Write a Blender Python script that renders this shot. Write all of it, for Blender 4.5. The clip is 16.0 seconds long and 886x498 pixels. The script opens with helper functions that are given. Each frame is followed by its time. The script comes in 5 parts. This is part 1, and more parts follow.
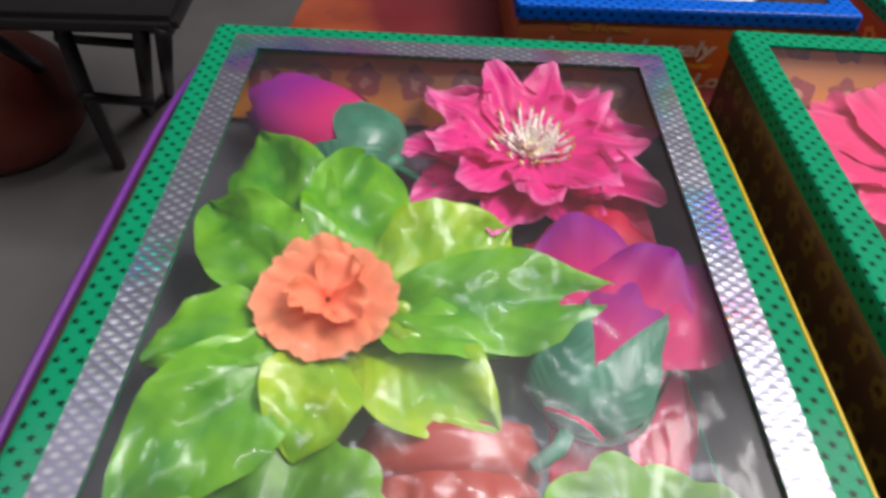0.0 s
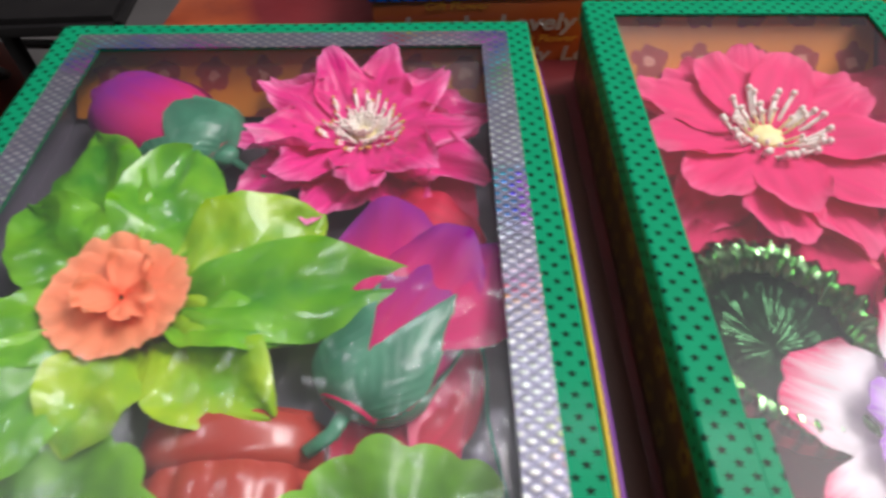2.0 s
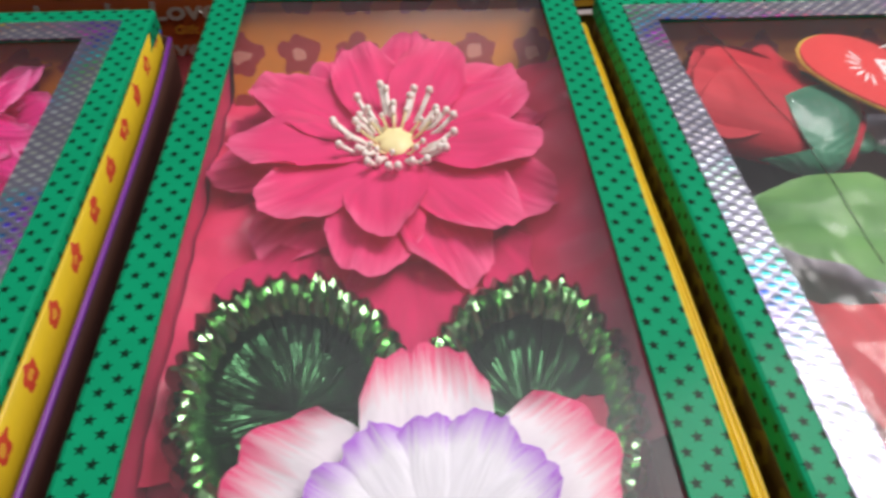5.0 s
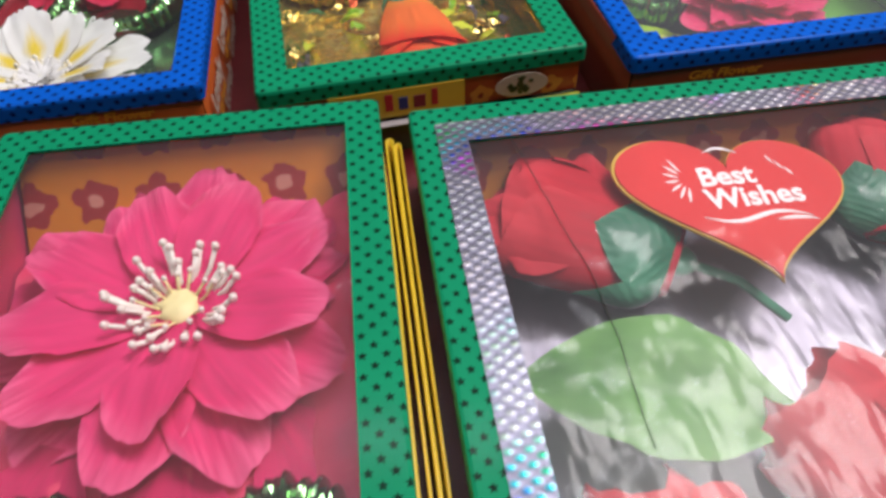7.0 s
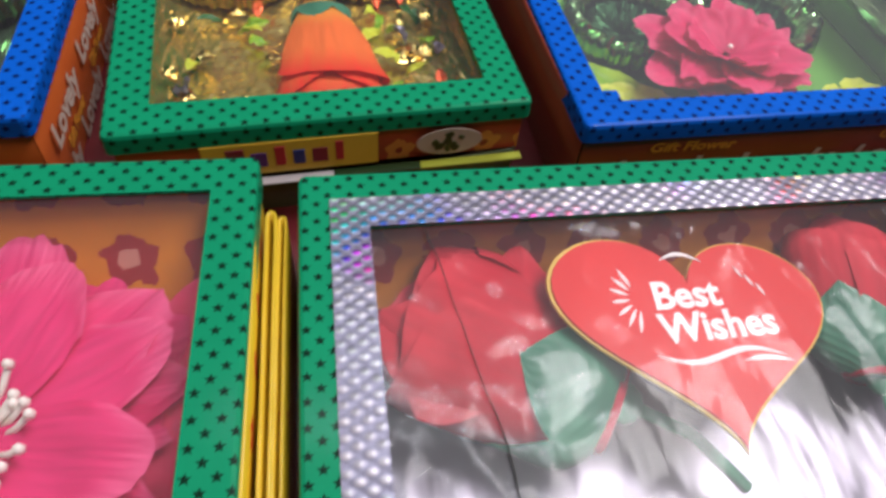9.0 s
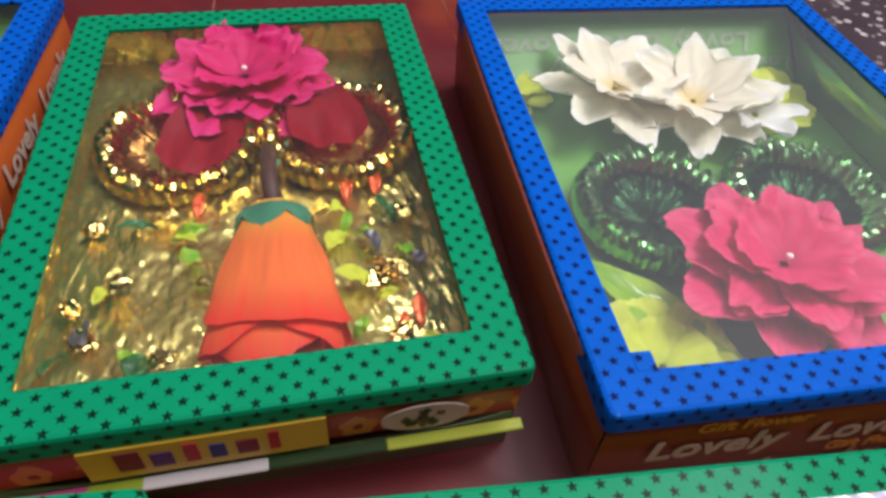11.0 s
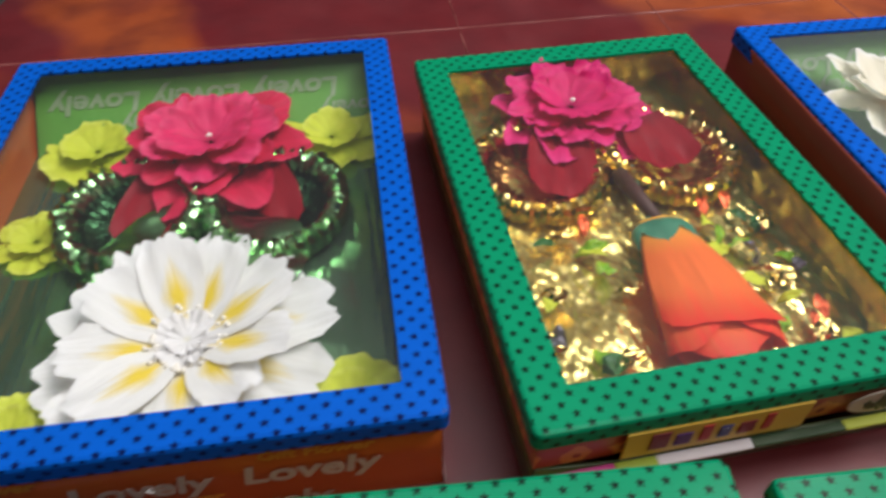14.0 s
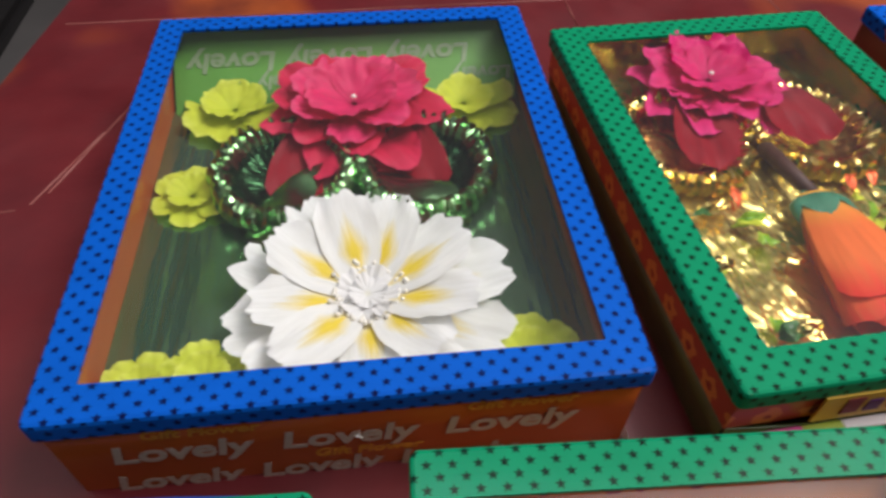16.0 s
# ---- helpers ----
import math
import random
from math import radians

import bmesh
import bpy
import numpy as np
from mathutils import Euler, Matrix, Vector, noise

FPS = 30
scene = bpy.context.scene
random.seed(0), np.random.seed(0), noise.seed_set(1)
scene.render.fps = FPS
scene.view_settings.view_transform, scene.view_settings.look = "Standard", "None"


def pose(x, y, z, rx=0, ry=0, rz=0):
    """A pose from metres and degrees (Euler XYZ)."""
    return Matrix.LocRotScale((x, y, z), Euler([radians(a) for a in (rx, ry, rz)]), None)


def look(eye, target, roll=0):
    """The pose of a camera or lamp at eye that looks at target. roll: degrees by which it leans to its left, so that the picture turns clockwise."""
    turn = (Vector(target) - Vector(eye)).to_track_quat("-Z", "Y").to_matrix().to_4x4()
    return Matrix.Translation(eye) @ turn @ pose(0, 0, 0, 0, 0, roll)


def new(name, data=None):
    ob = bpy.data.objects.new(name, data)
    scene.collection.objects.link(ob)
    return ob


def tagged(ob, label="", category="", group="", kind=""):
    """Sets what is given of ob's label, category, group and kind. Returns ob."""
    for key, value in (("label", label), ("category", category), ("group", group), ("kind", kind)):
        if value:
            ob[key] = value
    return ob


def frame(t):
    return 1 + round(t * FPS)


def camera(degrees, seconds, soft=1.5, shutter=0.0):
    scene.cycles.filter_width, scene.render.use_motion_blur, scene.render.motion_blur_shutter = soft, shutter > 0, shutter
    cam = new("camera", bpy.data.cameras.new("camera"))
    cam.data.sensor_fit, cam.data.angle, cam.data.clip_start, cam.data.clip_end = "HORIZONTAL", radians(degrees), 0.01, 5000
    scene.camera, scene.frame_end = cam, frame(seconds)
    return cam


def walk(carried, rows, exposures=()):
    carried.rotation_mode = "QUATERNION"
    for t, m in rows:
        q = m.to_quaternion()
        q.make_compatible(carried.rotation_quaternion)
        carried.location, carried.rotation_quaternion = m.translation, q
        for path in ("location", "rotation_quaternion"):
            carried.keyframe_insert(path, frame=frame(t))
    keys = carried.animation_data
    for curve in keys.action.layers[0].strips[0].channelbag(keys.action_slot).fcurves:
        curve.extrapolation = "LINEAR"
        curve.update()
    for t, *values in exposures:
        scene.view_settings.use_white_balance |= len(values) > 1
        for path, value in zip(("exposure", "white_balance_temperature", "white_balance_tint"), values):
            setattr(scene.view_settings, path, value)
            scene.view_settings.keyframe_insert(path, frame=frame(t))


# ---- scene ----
cam = camera(67.1, 16.0, soft=3.0, shutter=0.5)
PATH = [
    (0, (-0.061, -0.35, 0.222), (0.044, 1.027, -1.225), 3.8),
    (0.5, (-0.045, -0.355, 0.22), (0.101, 0.964, -1.277), 4.4),
    (1, (-0.041, -0.366, 0.229), (0.038, 0.935, -1.288), 2.1),
    (1.5, (-0.016, -0.357, 0.228), (0.039, 0.988, -1.251), 0.7),
    (2, (0.022, -0.353, 0.226), (0.087, 0.985, -1.259), -0.5),
    (2.5, (0.06, -0.347, 0.219), (0.175, 0.954, -1.296), 0.7),
    (3, (0.087, -0.342, 0.215), (0.261, 0.947, -1.304), 1.0),
    (3.5, (0.106, -0.34, 0.219), (0.196, 1.003, -1.26), -1.7),
    (4, (0.13, -0.339, 0.218), (0.206, 1.01, -1.257), -2.8),
    (4.5, (0.153, -0.33, 0.211), (0.26, 1.025, -1.256), -1.8),
    (5, (0.181, -0.321, 0.201), (0.351, 0.983, -1.306), 1.2),
    (5.2, (0.174, -0.327, 0.213), (0.463, 1.003, -1.253), 4.5),
    (7.3, (0.271, -0.263, 0.226), (0.467, 1.037, -1.281), -2.4),
    (7.5, (0.272, -0.253, 0.225), (0.482, 1.025, -1.3), -1.1),
    (8, (0.279, -0.23, 0.226), (0.579, 1.063, -1.269), 3.8),
    (8.5, (0.285, -0.214, 0.232), (0.6, 1.079, -1.261), 5.2),
    (9, (0.295, -0.204, 0.213), (0.637, 1.009, -1.34), 6.8),
    (9.5, (0.309, -0.178, 0.22), (0.645, 1.13, -1.255), 5.0),
    (10, (0.319, -0.147, 0.206), (0.657, 1.164, -1.266), 5.9),
    (10.2, (0.326, -0.136, 0.204), (0.652, 1.196, -1.251), 4.2),
    (12.3, (0.317, -0.094, 0.222), (0.618, 1.284, -1.196), 6.7),
    (12.5, (0.309, -0.092, 0.222), (0.619, 1.281, -1.199), 6.7),
    (13, (0.268, -0.092, 0.229), (0.611, 1.28, -1.184), 5.1),
    (13.5, (0.219, -0.1, 0.238), (0.441, 1.303, -1.169), -1.4),
    (14, (0.178, -0.11, 0.234), (0.388, 1.285, -1.184), -0.3),
    (14.5, (0.143, -0.113, 0.24), (0.376, 1.232, -1.222), 2.3),
    (15, (0.125, -0.114, 0.239), (0.35, 1.238, -1.217), 2.7),
    (15.5, (0.12, -0.112, 0.236), (0.364, 1.23, -1.227), 3.3),
    (16, (0.11, -0.109, 0.233), (0.298, 1.241, -1.23), 1.2),
]
walk(cam, [(t, look(eye, target, roll)) for t, eye, target, roll in PATH],
     [(0, 0.35, 6400, 14), (1.5, 0.3, 6400, 14), (3, 0.2, 6400, 13), (5, 0.1, 6450, 12), (8, 0.0, 6350, 17), (10, 0.0, 6300, 16), (12.5, 0.12, 6250, 12), (14, 0.04, 6350, 12), (16, 0.03, 6450, 13)])

# ---- light ----
world = bpy.data.worlds.new("room_air")
scene.world = world
world.use_nodes = True
world.node_tree.nodes["Background"].inputs[0].default_value = (0.9, 0.95, 1.0, 1)
world.node_tree.nodes["Background"].inputs[1].default_value = 0.05


def area_lamp(name, eye, target, sx, sy, watts, colour):
    d = bpy.data.lights.new(name, "AREA")
    d.shape, d.size, d.size_y, d.energy, d.color = "RECTANGLE", sx, sy, watts, colour
    ob = new(name, d)
    ob.matrix_world = look(eye, target)
    return ob


area_lamp("ceiling_lamp_light", (1.22, 0.16, 1.75), (0.2, 0.0, 0.0), 1.0, 0.7, 36, (1.0, 0.97, 0.93))
area_lamp("tube_lamp_light", (0.45, 0.70, 1.95), (0.3, 0.0, 0.0), 1.1, 0.10, 8, (0.95, 0.98, 1.0))
area_lamp("far_tube_light", (-1.15, 0.45, 1.80), (0.0, 0.0, 0.0), 0.5, 0.12, 4, (0.95, 0.98, 1.0))
# Unseen fill lamp, added behind the viewer to brighten the box linings.
area_lamp("rear_tube_light", (0.60, -0.80, 1.85), (0.2, 0.0, 0.0), 1.2, 0.12, 7, (1.0, 0.98, 0.95))


# ---- materials ----
def mat(name):
    m = bpy.data.materials.new(name)
    m.use_nodes = True
    nt = m.node_tree
    return m, nt, nt.nodes["Principled BSDF"]


def node(nt, kind, **vals):
    n = nt.nodes.new("ShaderNode" + kind)
    for k, v in vals.items():
        if k == "op":
            n.operation = v
        elif k == "kind":
            n.blend_type = v
        elif k == "dt":
            n.data_type = v
        elif k == "feature":
            n.feature = v
        elif k == "dim":
            n.noise_dimensions = v
        else:
            n.inputs[k].default_value = v
    return n


def math_(nt, op, a, b=None, c=None):
    n = nt.nodes.new("ShaderNodeMath")
    n.operation = op
    for i, v in enumerate((a, b, c)):
        if v is None:
            continue
        if isinstance(v, (int, float)):
            n.inputs[i].default_value = v
        else:
            nt.links.new(v, n.inputs[i])
    return n.outputs[0]


def mixc(nt, f, a, b, kind="MIX"):
    n = nt.nodes.new("ShaderNodeMixRGB")
    n.blend_type = kind
    for i, v in enumerate((f, a, b)):
        if isinstance(v, (int, float)):
            n.inputs[i].default_value = v
        elif isinstance(v, tuple):
            n.inputs[i].default_value = (*v[:3], 1)
        else:
            nt.links.new(v, n.inputs[i])
    return n.outputs[0]


def ramp(nt, f, stops):
    n = nt.nodes.new("ShaderNodeValToRGB")
    e = n.color_ramp.elements
    while len(e) < len(stops):
        e.new(0.5)
    for el, (p, c) in zip(e, stops):
        el.position, el.color = p, (*c[:3], 1)
    nt.links.new(f, n.inputs[0])
    return n.outputs[0]


def noise_(nt, scale, detail=3.0, coord="Object", rough=0.55, stretch=None):
    tc = nt.nodes.new("ShaderNodeTexCoord")
    src = tc.outputs[coord]
    if stretch:
        mp = nt.nodes.new("ShaderNodeMapping")
        mp.inputs["Scale"].default_value = stretch
        nt.links.new(src, mp.inputs["Vector"])
        src = mp.outputs[0]
    n = node(nt, "TexNoise", Scale=scale, Detail=detail, Roughness=rough)
    nt.links.new(src, n.inputs["Vector"])
    return n.outputs["Fac"]


def bump(nt, bs, h, strength, dist):
    b = node(nt, "Bump", Strength=strength, Distance=dist)
    nt.links.new(h, b.inputs["Height"])
    nt.links.new(b.outputs[0], bs.inputs["Normal"])
    return b


def uv_xy(nt):
    tc = nt.nodes.new("ShaderNodeTexCoord")
    s = nt.nodes.new("ShaderNodeSeparateXYZ")
    nt.links.new(tc.outputs["UV"], s.inputs[0])
    return s.outputs[0], s.outputs[1]


def star_mask(nt, pitch, radius):
    """1 inside five-pointed stars on a staggered lattice, in metres of the UV map."""
    u, v = uv_xy(nt)
    inner = radius * 0.42
    s36, c36 = math.sin(math.pi / 5), math.cos(math.pi / 5)
    out = None
    for off in (0.0, 0.5):
        x = math_(nt, "MULTIPLY", math_(nt, "SUBTRACT", math_(nt, "FRACT", math_(nt, "MULTIPLY_ADD", u, 1 / pitch, off)), 0.5), pitch)
        y = math_(nt, "MULTIPLY", math_(nt, "SUBTRACT", math_(nt, "FRACT", math_(nt, "MULTIPLY_ADD", v, 1 / pitch, off)), 0.5), pitch)
        rho = math_(nt, "SQRT", math_(nt, "ADD", math_(nt, "MULTIPLY", x, x), math_(nt, "MULTIPLY", y, y)))
        a = math_(nt, "PINGPONG", math_(nt, "ARCTAN2", x, y), math.pi / 5)
        px = math_(nt, "MULTIPLY", rho, math_(nt, "COSINE", a))
        py = math_(nt, "MULTIPLY", rho, math_(nt, "SINE", a))
        val = math_(nt, "ADD", math_(nt, "MULTIPLY", px, inner * s36), math_(nt, "MULTIPLY", py, radius - inner * c36))
        m = math_(nt, "LESS_THAN", val, radius * inner * s36)
        out = m if out is None else math_(nt, "MAXIMUM", out, m)
    return out


def star_paper(name, colour, dark):
    m, nt, bs = mat(name)
    n = noise_(nt, 60, 4)
    base = mixc(nt, n, tuple(c * 0.82 for c in colour), tuple(min(1, c * 1.12) for c in colour))
    nt.links.new(mixc(nt, star_mask(nt, 0.0076, 0.00185), base, dark), bs.inputs["Base Color"])
    bs.inputs["Roughness"].default_value = 0.5
    bs.inputs["Specular IOR Level"].default_value = 0.06
    bs.inputs["Coat Weight"].default_value = 0.07
    bs.inputs["Coat Roughness"].default_value = 0.14
    bump(nt, bs, noise_(nt, 70, 3, stretch=(1, 1, 3)), 0.22, 0.0012)
    return m


def plain(name, a, b, rough=0.5, scale=40, metal=0.0, bumpy=0.1, coat=0.0, dist=0.001, stretch=None):
    m, nt, bs = mat(name)
    n = noise_(nt, scale, 5, stretch=stretch)
    nt.links.new(mixc(nt, n, a, b), bs.inputs["Base Color"])
    bs.inputs["Roughness"].default_value = rough
    bs.inputs["Metallic"].default_value = metal
    bs.inputs["Coat Weight"].default_value = coat
    bs.inputs["Coat Roughness"].default_value = 0.08
    bump(nt, bs, noise_(nt, scale * 3, 3, stretch=stretch), bumpy, dist)
    return m


def holo_film(name):
    """Silver film embossed in rows of little scales; their rainbow gleam is painted into the colour."""
    m, nt, bs = mat(name)
    u, v = uv_xy(nt)
    row = math_(nt, "MULTIPLY", math_(nt, "ADD", u, math_(nt, "MULTIPLY", v, 1.35)), 1 / 0.0064)
    col = math_(nt, "MULTIPLY", math_(nt, "SUBTRACT", u, math_(nt, "MULTIPLY", v, 1.35)), 1 / 0.0064)
    cell = nt.nodes.new("ShaderNodeCombineXYZ")
    nt.links.new(math_(nt, "FLOOR", row), cell.inputs[0])
    nt.links.new(math_(nt, "FLOOR", col), cell.inputs[1])
    wn = nt.nodes.new("ShaderNodeTexWhiteNoise")
    nt.links.new(cell.outputs[0], wn.inputs["Vector"])
    # Hue of the painted gleam, fixed by position on the film.
    hue = math_(nt, "FRACT", math_(nt, "ADD", math_(nt, "MULTIPLY", noise_(nt, 13, 1.5), 3.2), math_(nt, "MULTIPLY", wn.outputs["Value"], 0.10)))
    hs = nt.nodes.new("ShaderNodeCombineColor")
    hs.mode = "HSV"
    nt.links.new(hue, hs.inputs[0])
    patch = math_(nt, "MULTIPLY", math_(nt, "SUBTRACT", noise_(nt, 21, 1.0), 0.50), 9.0)
    sat = math_(nt, "MINIMUM", math_(nt, "MAXIMUM", patch, 0.07), 0.95)
    nt.links.new(sat, hs.inputs[1])
    nt.links.new(math_(nt, "MULTIPLY_ADD", wn.outputs["Value"], 0.26, 0.36), hs.inputs[2])
    # lens-shaped scales: bright in the middle, a dull violet-grey seam round each
    dome = math_(nt, "MULTIPLY", math_(nt, "PINGPONG", math_(nt, "FRACT", row), 0.5), math_(nt, "PINGPONG", math_(nt, "FRACT", col), 0.5))
    lens = math_(nt, "MINIMUM", math_(nt, "MAXIMUM", math_(nt, "MULTIPLY_ADD", dome, 6.5, -0.15), 0.0), 1.0)
    nt.links.new(mixc(nt, lens, (0.22, 0.21, 0.28), hs.outputs[0]), bs.inputs["Base Color"])
    bs.inputs["Metallic"].default_value = 0.72
    bs.inputs["Roughness"].default_value = 0.36
    h = math_(nt, "ADD", math_(nt, "MULTIPLY", dome, 3.0), math_(nt, "MULTIPLY", wn.outputs["Value"], math_(nt, "FRACT", row)))
    bump(nt, bs, h, 0.45, 0.0006)
    return m


def blotch_print(name, ground, motif, dots, pitch, size):
    """Printed card: rows of round flower motifs with pale hearts."""
    m, nt, bs = mat(name)
    u, v = uv_xy(nt)
    x = math_(nt, "SUBTRACT", math_(nt, "FRACT", math_(nt, "DIVIDE", u, pitch)), 0.5)
    y = math_(nt, "SUBTRACT", math_(nt, "FRACT", math_(nt, "DIVIDE", v, pitch)), 0.5)
    rho = math_(nt, "SQRT", math_(nt, "ADD", math_(nt, "MULTIPLY", x, x), math_(nt, "MULTIPLY", y, y)))
    lobes = math_(nt, "MULTIPLY", math_(nt, "COSINE", math_(nt, "MULTIPLY", math_(nt, "ARCTAN2", x, y), 5.0)), size * 0.12)
    ragged = math_(nt, "ADD", rho, math_(nt, "MULTIPLY_ADD", noise_(nt, 190, 3), 0.34, -0.17))
    edge = math_(nt, "LESS_THAN", ragged, math_(nt, "ADD", lobes, size))
    heart = math_(nt, "LESS_THAN", ragged, size * 0.34)
    n = noise_(nt, 90, 4)
    g = mixc(nt, n, tuple(c * 0.75 for c in ground), ground)
    c = mixc(nt, heart, mixc(nt, edge, g, motif), dots)
    nt.links.new(c, bs.inputs["Base Color"])
    bs.inputs["Roughness"].default_value = 0.42
    bs.inputs["Coat Weight"].default_value = 0.3
    bs.inputs["Coat Roughness"].default_value = 0.2
    bump(nt, bs, noise_(nt, 300, 3), 0.1, 0.0004)
    return m


def petal_mat(name, base, mid, tip, streak=0.35, rough=0.55, sheen=0.0, mids=(0.25, 0.8), through_light=0.20, rib=None):
    """Dyed cloth petal: colour runs from the claw to the tip, with fine lengthwise streaks."""
    m, nt, bs = mat(name)
    u, v = uv_xy(nt)
    cv = nt.nodes.new("ShaderNodeCombineXYZ")
    nt.links.new(math_(nt, "MULTIPLY", u, 26.0), cv.inputs[0])
    nt.links.new(math_(nt, "MULTIPLY", v, 2.5), cv.inputs[1])
    oi = nt.nodes.new("ShaderNodeObjectInfo")
    nt.links.new(math_(nt, "MULTIPLY", oi.outputs["Random"], 40.0), cv.inputs[2])
    n = node(nt, "TexNoise", Scale=1.0, Detail=4.0)
    nt.links.new(cv.outputs[0], n.inputs["Vector"])
    pos = math_(nt, "ADD", v, math_(nt, "MULTIPLY", math_(nt, "SUBTRACT", n.outputs["Fac"], 0.5), 0.35))
    c = ramp(nt, pos, [(0.0, base), (mids[0], mid), (mids[1], mid), (1.0, tip)])
    if rib:
        side = math_(nt, "MULTIPLY", math_(nt, "ABSOLUTE", math_(nt, "SUBTRACT", u, 0.5)), 4.0)
        here = math_(nt, "SUBTRACT", math_(nt, "SUBTRACT", 1.35, side), math_(nt, "MULTIPLY", math_(nt, "ABSOLUTE", math_(nt, "SUBTRACT", pos, 0.42)), 3.2))
        c = mixc(nt, math_(nt, "MINIMUM", math_(nt, "MAXIMUM", here, 0.0), 1.0), c, rib)
    shade = mixc(nt, 1.0, c, ramp(nt, n.outputs["Fac"], [(0.3, (1 - streak,) * 3), (0.65, (1, 1, 1))]), "MULTIPLY")
    nt.links.new(shade, bs.inputs["Base Color"])
    bs.inputs["Roughness"].default_value = rough
    bs.inputs["Sheen Weight"].default_value = sheen
    bs.inputs["Specular IOR Level"].default_value = 0.22
    b = bump(nt, bs, n.outputs["Fac"], 0.35, 0.0008)
    tr = nt.nodes.new("ShaderNodeBsdfTranslucent")
    nt.links.new(shade, tr.inputs[0])
    mx = nt.nodes.new("ShaderNodeMixShader")
    mx.inputs[0].default_value = through_light
    nt.links.new(bs.outputs[0], mx.inputs[1])
    nt.links.new(tr.outputs[0], mx.inputs[2])
    nt.links.new(mx.outputs[0], nt.nodes["Material Output"].inputs[0])
    return m


def leaf_mat(name, dark, light, rough=0.3, coat=0.4, spread=0.9, mottle=2.2):
    m, nt, bs = mat(name)
    u, v = uv_xy(nt)
    x = math_(nt, "ABSOLUTE", math_(nt, "SUBTRACT", u, 0.5))
    vein = math_(nt, "PINGPONG", math_(nt, "MULTIPLY", math_(nt, "SUBTRACT", v, math_(nt, "MULTIPLY", x, 0.7)), 1.0), 0.06)
    n = noise_(nt, 55, 3)
    f = math_(nt, "ADD", math_(nt, "MULTIPLY", x, spread), math_(nt, "MULTIPLY_ADD", n, mottle, -0.43 * mottle))
    nt.links.new(mixc(nt, f, dark, light), bs.inputs["Base Color"])
    bs.inputs["Roughness"].default_value = rough + 0.08
    bs.inputs["Specular IOR Level"].default_value = 0.4
    bs.inputs["Coat Weight"].default_value = coat
    bs.inputs["Coat Roughness"].default_value = 0.10
    bump(nt, bs, math_(nt, "ADD", math_(nt, "MULTIPLY", vein, 3.5), math_(nt, "MULTIPLY", noise_(nt, 75, 2), 1.3)), 0.55, 0.0014)
    tr = nt.nodes.new("ShaderNodeBsdfTranslucent")
    tr.inputs[0].default_value = (*light, 1)
    mx = nt.nodes.new("ShaderNodeMixShader")
    mx.inputs[0].default_value = 0.15
    nt.links.new(bs.outputs[0], mx.inputs[1])
    nt.links.new(tr.outputs[0], mx.inputs[2])
    nt.links.new(mx.outputs[0], nt.nodes["Material Output"].inputs[0])
    return m


def foil(name, a, b, rough=0.2, scale=60, strength=0.6, dist=0.003, stretch=None, metal=1.0):
    m, nt, bs = mat(name)
    nt.links.new(mixc(nt, noise_(nt, scale * 0.4, 3), a, b), bs.inputs["Base Color"])
    bs.inputs["Metallic"].default_value = metal
    bs.inputs["Roughness"].default_value = rough
    bump(nt, bs, noise_(nt, scale, 4, stretch=stretch), strength, dist)
    return m


def clear_film(name, haze=0.022, rough=0.26, gain=0.40, wave=22, strength=0.24):
    """Thin clear plastic: see-through, with a wavy gloss; a faint grey haze stands in for glare."""
    m, nt, bs = mat(name)
    nt.nodes.remove(bs)
    tr = nt.nodes.new("ShaderNodeBsdfTransparent")
    gl = node(nt, "BsdfGlossy", Roughness=rough)
    df = node(nt, "BsdfDiffuse")
    df.inputs[0].default_value = (0.76, 0.77, 0.84, 1)
    fr = node(nt, "Fresnel", IOR=1.5)
    b = node(nt, "Bump", Strength=strength, Distance=0.004)
    nt.links.new(noise_(nt, wave, 2.5, stretch=(1, 0.45, 1)), b.inputs["Height"])
    nt.links.new(b.outputs[0], gl.inputs["Normal"])
    nt.links.new(b.outputs[0], fr.inputs["Normal"])
    m1 = nt.nodes.new("ShaderNodeMixShader")
    m1.inputs[0].default_value = haze
    nt.links.new(tr.outputs[0], m1.inputs[1])
    nt.links.new(df.outputs[0], m1.inputs[2])
    m2 = nt.nodes.new("ShaderNodeMixShader")
    nt.links.new(math_(nt, "MULTIPLY", fr.outputs[0], gain), m2.inputs[0])
    nt.links.new(m1.outputs[0], m2.inputs[1])
    nt.links.new(gl.outputs[0], m2.inputs[2])
    nt.links.new(m2.outputs[0], nt.nodes["Material Output"].inputs[0])
    return m


